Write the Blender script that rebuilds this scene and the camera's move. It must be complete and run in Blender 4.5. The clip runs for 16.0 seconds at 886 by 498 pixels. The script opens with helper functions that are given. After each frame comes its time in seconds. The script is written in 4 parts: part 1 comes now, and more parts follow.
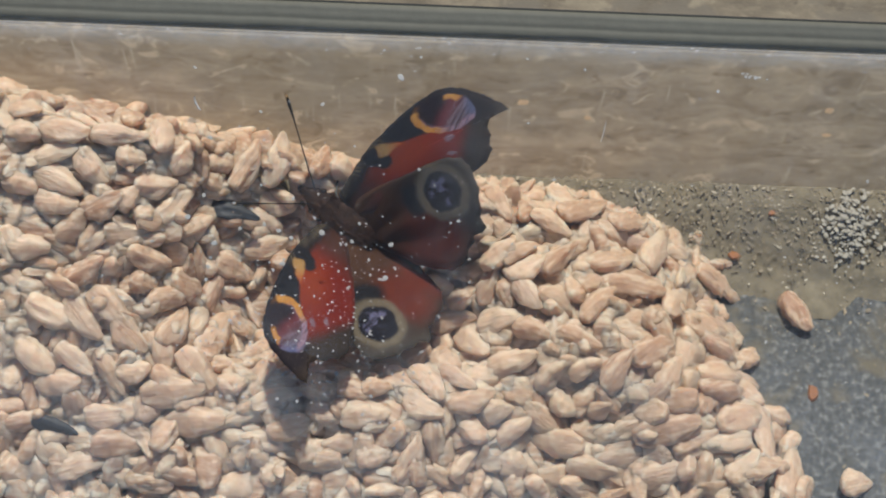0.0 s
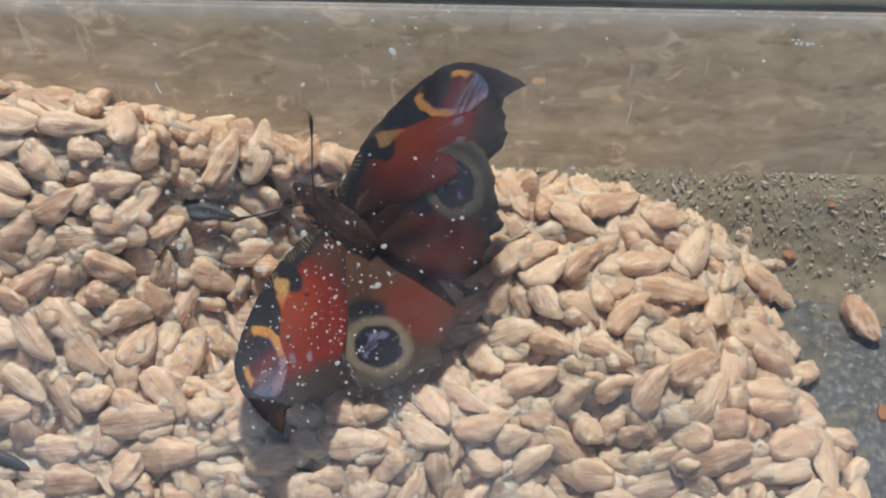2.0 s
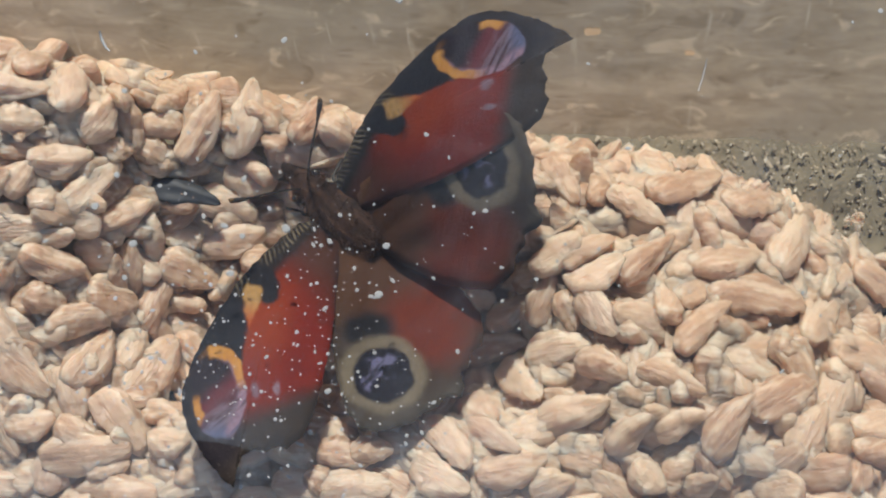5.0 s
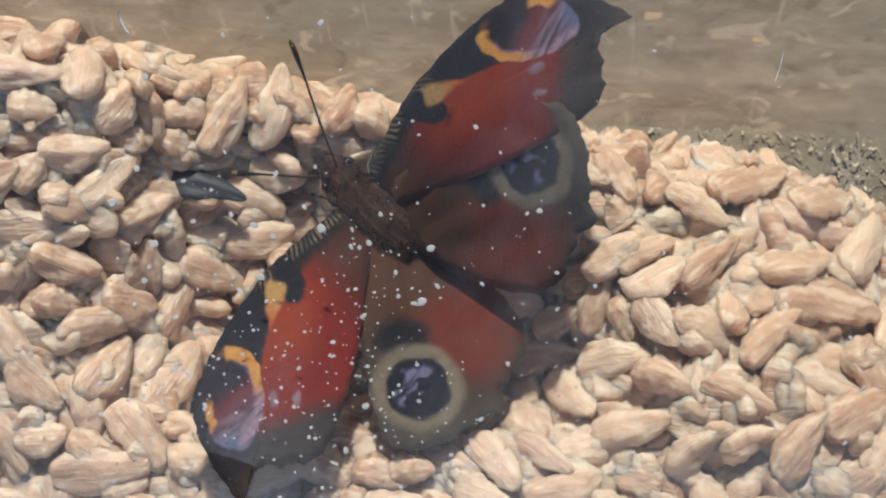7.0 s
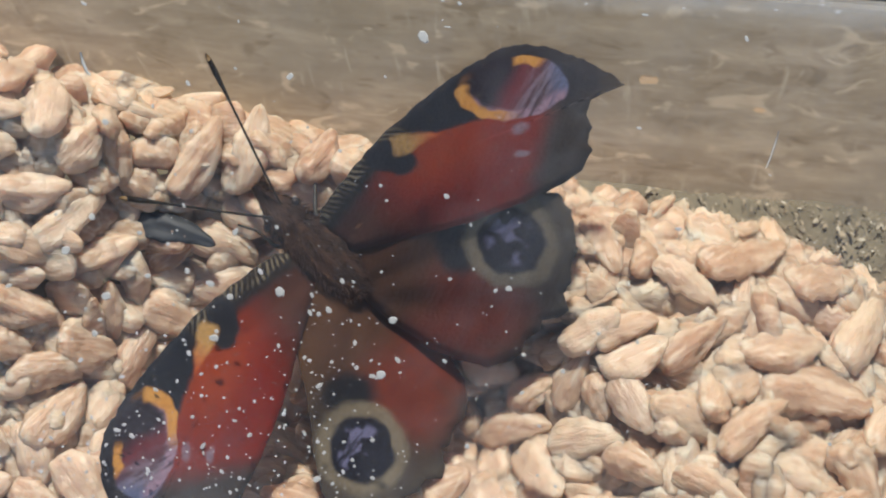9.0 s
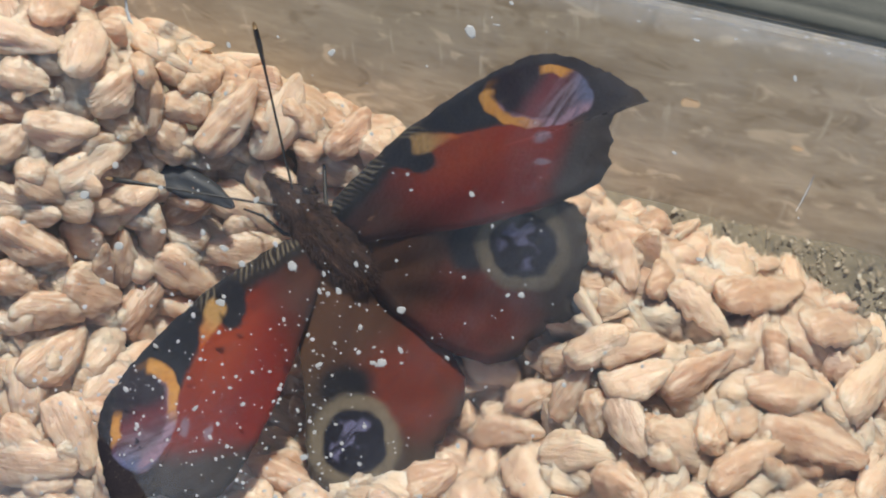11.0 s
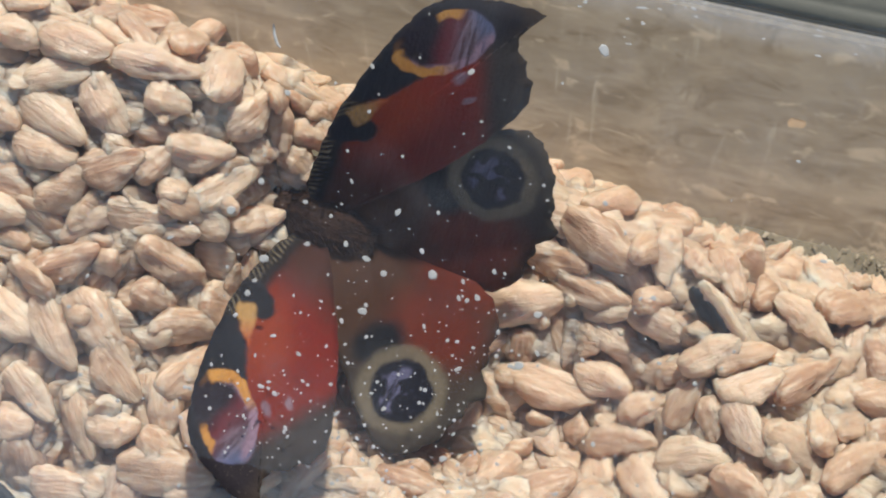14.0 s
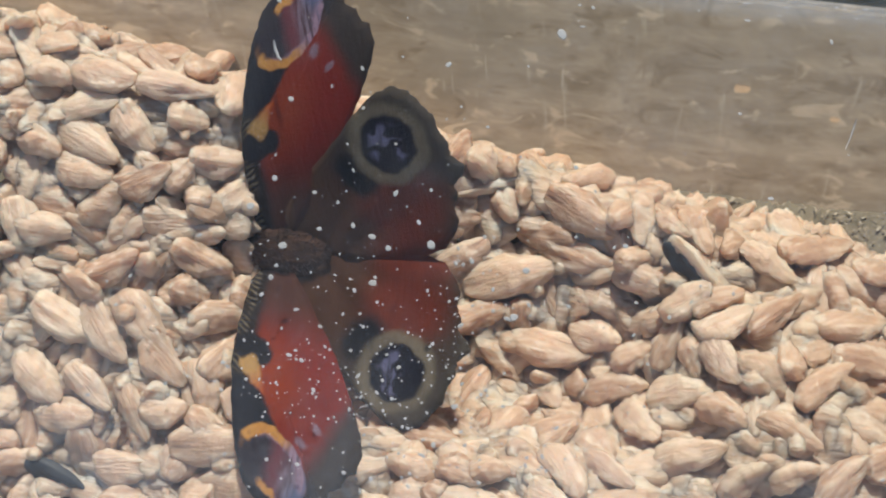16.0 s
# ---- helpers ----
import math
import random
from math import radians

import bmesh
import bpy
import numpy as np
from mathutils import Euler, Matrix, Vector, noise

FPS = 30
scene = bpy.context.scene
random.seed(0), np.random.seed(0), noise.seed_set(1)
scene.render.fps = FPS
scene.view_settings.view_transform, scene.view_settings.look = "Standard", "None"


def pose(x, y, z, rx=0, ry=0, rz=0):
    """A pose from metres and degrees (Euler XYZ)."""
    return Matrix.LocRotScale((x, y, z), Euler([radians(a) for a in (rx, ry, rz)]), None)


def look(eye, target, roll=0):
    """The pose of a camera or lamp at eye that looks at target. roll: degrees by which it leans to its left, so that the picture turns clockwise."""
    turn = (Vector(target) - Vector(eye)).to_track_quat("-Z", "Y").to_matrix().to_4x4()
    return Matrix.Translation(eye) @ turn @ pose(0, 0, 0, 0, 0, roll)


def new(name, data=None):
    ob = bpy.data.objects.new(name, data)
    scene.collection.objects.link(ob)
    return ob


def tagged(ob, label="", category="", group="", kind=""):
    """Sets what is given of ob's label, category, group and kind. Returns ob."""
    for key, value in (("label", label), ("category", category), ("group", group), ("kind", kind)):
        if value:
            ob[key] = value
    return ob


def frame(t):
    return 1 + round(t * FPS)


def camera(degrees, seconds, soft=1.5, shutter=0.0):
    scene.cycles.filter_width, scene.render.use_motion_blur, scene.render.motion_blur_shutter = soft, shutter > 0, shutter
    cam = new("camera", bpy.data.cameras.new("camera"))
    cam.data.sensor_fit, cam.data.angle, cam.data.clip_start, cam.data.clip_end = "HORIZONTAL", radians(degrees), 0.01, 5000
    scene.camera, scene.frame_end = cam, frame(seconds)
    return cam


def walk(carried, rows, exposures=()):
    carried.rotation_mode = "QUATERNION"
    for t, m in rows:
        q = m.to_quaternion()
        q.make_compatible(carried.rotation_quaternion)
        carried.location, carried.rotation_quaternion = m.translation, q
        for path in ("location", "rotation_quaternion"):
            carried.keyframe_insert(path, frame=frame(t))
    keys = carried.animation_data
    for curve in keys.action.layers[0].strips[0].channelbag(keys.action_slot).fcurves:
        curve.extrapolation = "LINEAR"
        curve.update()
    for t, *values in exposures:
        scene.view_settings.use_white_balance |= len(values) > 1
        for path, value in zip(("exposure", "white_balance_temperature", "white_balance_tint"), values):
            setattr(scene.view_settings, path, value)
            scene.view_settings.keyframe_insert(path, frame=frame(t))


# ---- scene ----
# A tray of sunflower hearts under a dirty glass lid, with a butterfly walking between the seeds and the glass.
CM = 0.01
cam = camera(30.0, 16.0, soft=2.1)
CAMERA_ROWS = [
    (0, pose(-0.00345, -0.15601, 0.27745, 27.364, -1.800, 1.471)),
    (0.5, pose(-0.01019, -0.15829, 0.26081, 29.117, -2.793, 1.324)),
    (1, pose(0.00291, -0.14805, 0.25138, 28.697, -0.888, 2.684)),
    (1.5, pose(0.00825, -0.14160, 0.24199, 28.255, 0.581, 2.668)),
    (2, pose(0.00684, -0.13947, 0.24283, 27.791, 0.705, 1.874)),
    (2.5, pose(0.01069, -0.13589, 0.24173, 26.790, 1.679, 2.356)),
    (3, pose(0.00941, -0.12750, 0.23022, 26.144, 2.073, 2.709)),
    (3.5, pose(0.01099, -0.11964, 0.22042, 25.561, 2.373, 3.204)),
    (4, pose(0.01888, -0.11124, 0.21065, 25.115, 3.980, 4.099)),
    (4.2, pose(0.02015, -0.10947, 0.20686, 25.033, 4.615, 4.313)),
    (6.3, pose(0.01115, -0.10406, 0.19797, 24.317, 3.841, 4.214)),
    (6.5, pose(0.01135, -0.10278, 0.19526, 24.108, 3.940, 4.421)),
    (7, pose(0.01020, -0.09856, 0.18973, 24.204, 4.122, 4.574)),
    (7.5, pose(0.01091, -0.09408, 0.18424, 24.560, 4.438, 4.608)),
    (8, pose(0.01651, -0.08682, 0.18364, 23.167, 5.862, 5.331)),
    (8.5, pose(0.01745, -0.08258, 0.18527, 22.530, 5.683, 6.201)),
    (9, pose(0.01782, -0.08357, 0.18548, 23.026, 4.737, 8.505)),
    (9.5, pose(0.01798, -0.08467, 0.18516, 23.465, 3.585, 12.572)),
    (9.7, pose(0.01815, -0.08353, 0.18546, 23.111, 3.594, 13.853)),
    (11.8, pose(0.01375, -0.08037, 0.18477, 22.238, 1.736, 16.009)),
    (12, pose(0.01292, -0.08008, 0.18175, 22.664, 2.220, 16.087)),
    (12.5, pose(0.01504, -0.07703, 0.17786, 22.552, 3.773, 16.543)),
    (13, pose(0.01479, -0.07903, 0.17757, 23.102, 3.994, 16.391)),
    (13.5, pose(0.01294, -0.08346, 0.18256, 23.973, 4.177, 16.579)),
    (14, pose(0.00235, -0.09761, 0.18979, 26.018, 0.791, 14.790)),
    (14.5, pose(0.00427, -0.10391, 0.19977, 26.662, 0.661, 14.684)),
    (15, pose(0.00985, -0.10557, 0.20835, 26.646, 1.821, 14.660)),
    (15.5, pose(0.01475, -0.11245, 0.20577, 28.273, 3.369, 13.887)),
    (16, pose(0.01201, -0.11824, 0.20429, 28.920, 4.227, 10.798)),
]
walk(cam, CAMERA_ROWS, [(0, -0.23), (1.5, -0.22), (4, -0.18), (7, -0.07), (9.5, -0.04), (12.5, -0.02), (14, -0.06), (16, -0.10)])

# ---- light ----
world = bpy.data.worlds.new("sky")
scene.world = world
world.use_nodes = True
wn = world.node_tree.nodes
sky = wn.new("ShaderNodeTexSky")
sky.sky_type, sky.sun_disc = "NISHITA", False
SUN_HEIGHT, SUN_TURN = 63.5, 2.0
sky.sun_elevation, sky.sun_rotation = radians(SUN_HEIGHT), radians(SUN_TURN)
wn["Background"].inputs["Strength"].default_value = 0.15
world.node_tree.links.new(sky.outputs[0], wn["Background"].inputs["Color"])
sun = new("sun", bpy.data.lights.new("sun", "SUN"))
sun.data.energy, sun.data.angle, sun.data.color = 4.7, radians(2.5), (1.0, 0.95, 0.87)
sun_from = Vector((math.sin(radians(SUN_TURN)) * math.cos(radians(SUN_HEIGHT)), math.cos(radians(SUN_TURN)) * math.cos(radians(SUN_HEIGHT)), math.sin(radians(SUN_HEIGHT))))
sun.matrix_world = look(sun_from, (0, 0, 0))

# ---- the lid's own axes: u along the rim, v up the slope, w below the glass (centimetres) ----
TILT = radians(30.0)
LID_MATRIX = Matrix((( 1, 0, 0, 0), (0, math.cos(TILT), -math.sin(TILT), 0), (0, math.sin(TILT), math.cos(TILT), 5.29 * CM), (0, 0, 0, 1)))


# ---- materials ----
class Nodes:
    """Short hand for a node material."""

    def __init__(self, name):
        self.mat = bpy.data.materials.new(name)
        self.mat.use_nodes = True
        self.tree = self.mat.node_tree
        self.bsdf = self.tree.nodes["Principled BSDF"]
        self.out = self.tree.nodes["Material Output"]

    def node(self, kind, **values):
        n = self.tree.nodes.new("ShaderNode" + kind)
        for key, value in values.items():
            setattr(n, key, value)
        return n

    def link(self, a, b):
        self.tree.links.new(a, b)

    def put(self, socket, value):
        if isinstance(value, bpy.types.NodeSocket):
            self.link(value, socket)
        elif value is not None:
            socket.default_value = value

    def math(self, op, a, b=None, c=None, clamp=False):
        n = self.node("Math", operation=op, use_clamp=clamp)
        for socket, value in zip(n.inputs, (a, b, c)):
            self.put(socket, value)
        return n.outputs[0]

    def mix(self, fac, a, b, mode="MIX"):
        n = self.node("MixRGB", blend_type=mode)
        for socket, value in zip(n.inputs, (fac, a, b)):
            self.put(socket, (*value, 1) if isinstance(value, tuple) and len(value) == 3 else value)
        return n.outputs[0]

    def coords(self, which="Object"):
        return self.node("TexCoord").outputs[which]

    def scaled(self, vector, scale):
        n = self.node("Mapping")
        self.put(n.inputs[0], vector)
        n.inputs["Scale"].default_value = scale
        return n.outputs[0]

    def noise(self, vector, scale, detail=4.0, rough=0.55, distort=0.0):
        n = self.node("TexNoise")
        self.put(n.inputs["Vector"], vector)
        n.inputs["Scale"].default_value, n.inputs["Detail"].default_value = scale, detail
        n.inputs["Roughness"].default_value, n.inputs["Distortion"].default_value = rough, distort
        return n.outputs[0]

    def ramp(self, fac, stops):
        n = self.node("ValToRGB")
        self.put(n.inputs[0], fac)
        while len(n.color_ramp.elements) < len(stops):
            n.color_ramp.elements.new(0.5)
        for e, (at, colour) in zip(n.color_ramp.elements, stops):
            e.position, e.color = at, (*colour, 1) if isinstance(colour, tuple) else (colour, colour, colour, 1)
        return n.outputs[0]

    def step(self, value, lo, hi):
        """0 below lo, 1 above hi (or the other way round)."""
        n = self.node("MapRange", interpolation_type="SMOOTHSTEP")
        for socket, v in zip(n.inputs, (value, min(lo, hi), max(lo, hi), 0.0 if lo < hi else 1.0, 1.0 if lo < hi else 0.0)):
            self.put(socket, v)
        return n.outputs[0]

    def bump(self, height, strength, distance):
        n = self.node("Bump")
        n.inputs["Strength"].default_value, n.inputs["Distance"].default_value = strength, distance
        self.put(n.inputs["Height"], height)
        self.link(n.outputs[0], self.bsdf.inputs["Normal"])

    def finish(self, colour, rough=0.6, metal=0.0, spec=0.5):
        self.put(self.bsdf.inputs["Base Color"], (*colour, 1) if isinstance(colour, tuple) else colour)
        self.put(self.bsdf.inputs["Roughness"], rough)
        self.put(self.bsdf.inputs["Metallic"], metal)
        self.put(self.bsdf.inputs["Specular IOR Level"], spec)
        return self.mat


def wood_material(name, dark, mid, light, scale=(60, 500, 500), stain=(0.1, 0.09, 0.08), rough=0.75):
    m = Nodes(name)
    p = m.coords()
    grain = m.noise(m.scaled(p, scale), 1.0, 6, 0.6, 0.6)
    blot = m.noise(m.scaled(p, (80, 60, 45)), 1.0, 4, 0.6, 0.3)
    spots = m.noise(p, 420, 3, 0.6)
    cloud = m.noise(m.scaled(p, (75, 120, 210)), 1.0, 6, 0.65, 0.25)
    c = m.ramp(m.math("ADD", m.math("MULTIPLY", grain, 0.12), m.math("MULTIPLY", cloud, 0.88)), [(0.34, dark), (0.5, mid), (0.64, light)])
    c = m.mix(m.math("MULTIPLY", m.step(blot, 0.48, 0.60), 0.8), c, stain)
    flecks = m.noise(m.scaled(p, (130, 160, 330)), 1.0, 3, 0.55, 0.3)
    c = m.mix(m.math("MULTIPLY", m.step(flecks, 0.57, 0.70), 0.7), c, tuple(min(v * 1.25, 0.85) for v in light))
    c = m.mix(m.math("MULTIPLY", m.step(flecks, 0.42, 0.32), 0.6), c, tuple(v * 0.8 for v in dark))
    c = m.mix(m.math("MULTIPLY", m.step(spots, 0.62, 0.72), 0.35), c, light)
    m.bump(m.math("ADD", m.math("MULTIPLY", grain, 0.3), m.math("ADD", cloud, m.math("MULTIPLY", spots, 0.4))), 0.4, 0.0005)
    return m.finish(c, rough)


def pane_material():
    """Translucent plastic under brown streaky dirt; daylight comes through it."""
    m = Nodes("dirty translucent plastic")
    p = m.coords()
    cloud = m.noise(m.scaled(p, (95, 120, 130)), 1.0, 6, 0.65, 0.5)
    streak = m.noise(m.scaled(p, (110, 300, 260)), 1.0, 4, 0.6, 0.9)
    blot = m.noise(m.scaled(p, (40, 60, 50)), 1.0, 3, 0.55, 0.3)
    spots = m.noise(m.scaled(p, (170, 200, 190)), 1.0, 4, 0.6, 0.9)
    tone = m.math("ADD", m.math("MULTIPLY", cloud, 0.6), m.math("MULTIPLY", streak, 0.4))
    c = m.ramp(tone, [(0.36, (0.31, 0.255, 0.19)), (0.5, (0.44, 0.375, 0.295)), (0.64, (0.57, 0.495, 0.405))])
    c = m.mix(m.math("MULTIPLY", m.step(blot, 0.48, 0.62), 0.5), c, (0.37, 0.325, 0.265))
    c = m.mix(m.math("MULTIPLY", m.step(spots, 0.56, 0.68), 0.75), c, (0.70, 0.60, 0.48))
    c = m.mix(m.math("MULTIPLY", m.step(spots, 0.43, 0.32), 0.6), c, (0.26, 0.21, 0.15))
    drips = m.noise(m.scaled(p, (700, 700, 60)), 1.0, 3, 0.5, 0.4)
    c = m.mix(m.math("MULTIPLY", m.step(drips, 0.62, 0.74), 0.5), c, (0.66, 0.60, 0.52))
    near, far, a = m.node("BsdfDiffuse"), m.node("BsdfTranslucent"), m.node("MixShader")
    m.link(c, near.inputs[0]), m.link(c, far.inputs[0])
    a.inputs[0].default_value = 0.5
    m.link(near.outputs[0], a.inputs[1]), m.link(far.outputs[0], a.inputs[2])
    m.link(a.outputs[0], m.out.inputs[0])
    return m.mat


def floor_material():
    m = Nodes("grimy grey board")
    p = m.coords()
    big, fine = m.noise(p, 90, 5, 0.6, 0.4), m.noise(p, 700, 4, 0.65)
    c = m.ramp(fine, [(0.3, (0.028, 0.030, 0.032)), (0.52, (0.075, 0.078, 0.08)), (0.68, (0.22, 0.22, 0.215))])
    c = m.mix(m.step(big, 0.5, 0.66), c, (0.13, 0.11, 0.075))
    m.bump(fine, 0.6, 0.0006)
    return m.finish(c, 0.7)


def seed_material():
    m = Nodes("hulled sunflower kernel")
    p = m.coords()
    r = m.node("ObjectInfo").outputs["Random"]
    isle = m.node("NewGeometry").outputs["Random Per Island"]
    vary = m.math("FRACT", m.math("ADD", r, isle))
    streak = m.noise(m.scaled(p, (190, 1000, 1000)), 1.0, 3, 0.5, 0.5)
    blot = m.noise(p, 330, 4, 0.6, 0.3)
    specks = m.noise(p, 1500, 2, 0.5)
    wrinkle = m.noise(m.scaled(p, (260, 1700, 1700)), 1.0, 4, 0.6, 0.6)
    base = m.ramp(vary, [(0.0, (0.44, 0.265, 0.175)), (0.25, (0.55, 0.36, 0.245)), (0.6, (0.63, 0.43, 0.305)), (0.85, (0.72, 0.52, 0.375)), (1.0, (0.50, 0.34, 0.255))])
    c = m.mix(m.math("MULTIPLY", m.step(streak, 0.42, 0.66), 0.6), base, (0.80, 0.63, 0.485))
    c = m.mix(m.math("MULTIPLY", m.step(blot, 0.52, 0.70), 0.4), c, (0.40, 0.24, 0.15))
    skin = m.noise(m.scaled(p, (200, 420, 420)), 1.0, 3, 0.5, 0.8)
    c = m.mix(m.math("MULTIPLY", m.step(skin, 0.56, 0.66), 0.55), c, (0.80, 0.69, 0.56))
    c = m.mix(m.math("MULTIPLY", m.step(specks, 0.7, 0.76), 0.5), c, (0.16, 0.09, 0.05))
    m.bump(m.math("ADD", m.math("MULTIPLY", wrinkle, 1.5), m.math("MULTIPLY", blot, 1.8)), 0.5, 0.0007)
    m.bsdf.inputs["Subsurface Weight"].default_value = 0.65
    m.bsdf.inputs["Subsurface Radius"].default_value = (0.0030, 0.0022, 0.0017)
    m.bsdf.inputs["Subsurface Scale"].default_value = 1.0
    return m.finish(c, m.ramp(blot, [(0.3, 0.24), (0.7, 0.48)]), 0, 0.45)


def plain_material(name, colour, rough=0.5, speck=0.35, scale=900, spec=0.5):
    m = Nodes(name)
    n = m.noise(m.coords(), scale, 4, 0.6)
    c = m.mix(m.math("MULTIPLY", n, speck), colour, tuple(v * 0.35 for v in colour))
    m.bump(n, 0.3, 0.0003)
    return m.finish(c, rough, 0, spec)


def crumb_material():
    m = Nodes("seed crumbs")
    isle = m.node("NewGeometry").outputs["Random Per Island"]
    c = m.ramp(isle, [(0.0, (0.18, 0.145, 0.10)), (0.45, (0.27, 0.22, 0.15)), (0.75, (0.36, 0.29, 0.20)), (0.92, (0.42, 0.37, 0.29)), (1.0, (0.6, 0.55, 0.45))])
    m.bump(m.noise(m.coords(), 1500, 3), 0.5, 0.0003)
    return m.finish(c, 0.7)


def straw_material():
    m = Nodes("pale straw fleck")
    c = m.mix(m.noise(m.coords(), 800, 3), (0.80, 0.64, 0.46), (0.66, 0.47, 0.30))
    near, far, a = m.node("BsdfDiffuse"), m.node("BsdfTranslucent"), m.node("MixShader")
    m.link(c, near.inputs[0]), m.link(c, far.inputs[0])
    a.inputs[0].default_value = 0.6
    m.link(near.outputs[0], a.inputs[1]), m.link(far.outputs[0], a.inputs[2])
    m.link(a.outputs[0], m.out.inputs[0])
    return m.mat


def reflection_material():
    """A soft reflection along the pane's upper edge, painted as a pale see-through band."""
    m = Nodes("pale painted reflection")
    p = m.coords()
    n = m.noise(m.scaled(p, (150, 900, 900)), 1.0, 4, 0.6)
    sep = m.node("SeparateXYZ")
    m.link(p, sep.inputs[0])
    fade = m.step(sep.outputs[1], -0.0042, -0.0006)
    a = m.node("MixShader")
    m.put(a.inputs[0], m.math("MULTIPLY", fade, m.ramp(n, [(0.35, 0.10), (0.7, 0.26)])))
    pale_bsdf = m.node("BsdfDiffuse")
    pale_bsdf.inputs[0].default_value = (0.55, 0.57, 0.6, 1)
    m.link(m.node("BsdfTransparent").outputs[0], a.inputs[1]), m.link(pale_bsdf.outputs[0], a.inputs[2])
    m.link(a.outputs[0], m.out.inputs[0])
    return m.mat


def smear_material():
    """Dried water streaks on the pane, which bend the view a little up and down the slope."""
    m = Nodes("dried water streaks")
    p = m.coords()
    columns = m.noise(m.scaled(p, (1500, 110, 1)), 1.0, 2, 0.5)
    tilt = m.math("MULTIPLY", m.math("SUBTRACT", columns, 0.5), 0.9)
    combine = m.node("CombineXYZ")
    combine.inputs[2].default_value = 1.0
    m.link(tilt, combine.inputs[1])
    turn = m.node("VectorTransform", vector_type="NORMAL", convert_from="OBJECT", convert_to="WORLD")
    m.link(combine.outputs[0], turn.inputs[0])
    bend = m.node("BsdfRefraction")
    bend.inputs["Roughness"].default_value, bend.inputs["IOR"].default_value = 0.0, 1.06
    m.link(turn.outputs[0], bend.inputs["Normal"])
    patches = m.step(m.noise(m.scaled(p, (70, 45, 1)), 1.0, 3, 0.5, 0.3), 0.46, 0.56)
    sep = m.node("SeparateXYZ")
    m.link(p, sep.inputs[0])
    where = m.math("MULTIPLY", m.math("MULTIPLY", m.step(sep.outputs[0], -0.006, 0.012), m.step(sep.outputs[0], 0.062, 0.050)), m.step(sep.outputs[1], -0.012, -0.024))
    a = m.node("MixShader")
    m.put(a.inputs[0], m.math("MULTIPLY", where, patches))
    m.link(m.node("BsdfTransparent").outputs[0], a.inputs[1]), m.link(bend.outputs[0], a.inputs[2])
    m.link(a.outputs[0], m.out.inputs[0])
    return m.mat


def glass_material():
    """A clear pane under a thin uneven film of dust."""
    m = Nodes("dusty glass")
    p = m.coords()
    film = m.noise(p, 45, 4, 0.6, 0.5)
    grit = m.noise(p, 1400, 3, 0.6)
    wipes = m.noise(m.scaled(p, (500, 60, 60)), 1.0, 3, 0.5)
    dust = m.math("MULTIPLY", m.ramp(film, [(0.35, 0.15), (0.72, 1.0)]), m.ramp(grit, [(0.35, 0.7), (0.7, 1.3)]))
    dust = m.math("MULTIPLY", dust, m.math("ADD", m.math("MULTIPLY", wipes, 0.6), 0.7))
    sep = m.node("SeparateXYZ")
    m.link(p, sep.inputs[0])
    low = m.step(sep.outputs[1], -0.040, -0.066)      # the film gets denser low on the slope
    patches = m.step(m.noise(p, 110, 3, 0.55, 0.4), 0.45, 0.68)
    dust = m.math("MULTIPLY", dust, m.math("ADD", 1.0, m.math("MULTIPLY", m.math("ADD", m.math("MULTIPLY", low, 2.6), patches), 0.9)))
    dust = m.math("MULTIPLY", dust, 0.022)
    clear = m.node("BsdfTransparent")
    clear.inputs[0].default_value = (0.97, 0.985, 0.975, 1)
    film_bsdf = m.node("BsdfDiffuse")
    film_bsdf.inputs[0].default_value = (0.58, 0.62, 0.68, 1)
    gloss = m.node("BsdfGlossy")
    gloss.inputs["Roughness"].default_value = 0.09
    fres = m.node("Fresnel")
    fres.inputs[0].default_value = 1.5
    a, b = m.node("MixShader"), m.node("MixShader")
    m.put(a.inputs[0], dust)
    m.link(clear.outputs[0], a.inputs[1]), m.link(film_bsdf.outputs[0], a.inputs[2])
    m.put(b.inputs[0], m.math("MULTIPLY", fres.outputs[0], 0.35))
    m.link(a.outputs[0], b.inputs[1]), m.link(gloss.outputs[0], b.inputs[2])
    m.link(b.outputs[0], m.out.inputs[0])
    return m.mat


WALL_PANE = pane_material()
WALL_WOOD = wood_material("weathered brown board", (0.48, 0.37, 0.26), (0.68, 0.55, 0.40), (0.82, 0.69, 0.52), stain=(0.60, 0.48, 0.35))
RIM_WOOD = wood_material("olive stained rail", (0.075, 0.06, 0.037), (0.14, 0.115, 0.075), (0.19, 0.16, 0.105), stain=(0.11, 0.095, 0.068))
FLOOR_GREY = floor_material()
KERNEL = seed_material()
GLASS = glass_material()
SMEAR = smear_material()
EDGE_GREEN = plain_material("grey green glazing strip", (0.15, 0.15, 0.122), 0.65, 0.4, 500, 0.25)
EDGE_DARK = plain_material("dark grime line", (0.03, 0.032, 0.026), 0.6)
EDGE_PALE = reflection_material()
HUSK = plain_material("striped black husk", (0.040, 0.043, 0.050), 0.6, 0.6, 700)
CRUMB = crumb_material()
BANK_DIRT = plain_material("brown crumbly dirt", (0.32, 0.27, 0.185), 0.85, 1.2, 420)
SPECK = plain_material("white dust flakes", (0.50, 0.49, 0.48), 0.8, 0.3, 900)

MEAL = plain_material("greyish seed meal", (0.44, 0.41, 0.35), 0.8, 0.5, 500)
BRAN = plain_material("orange brown seed skin", (0.34, 0.13, 0.045), 0.7, 0.5, 800)
STRAW = straw_material()

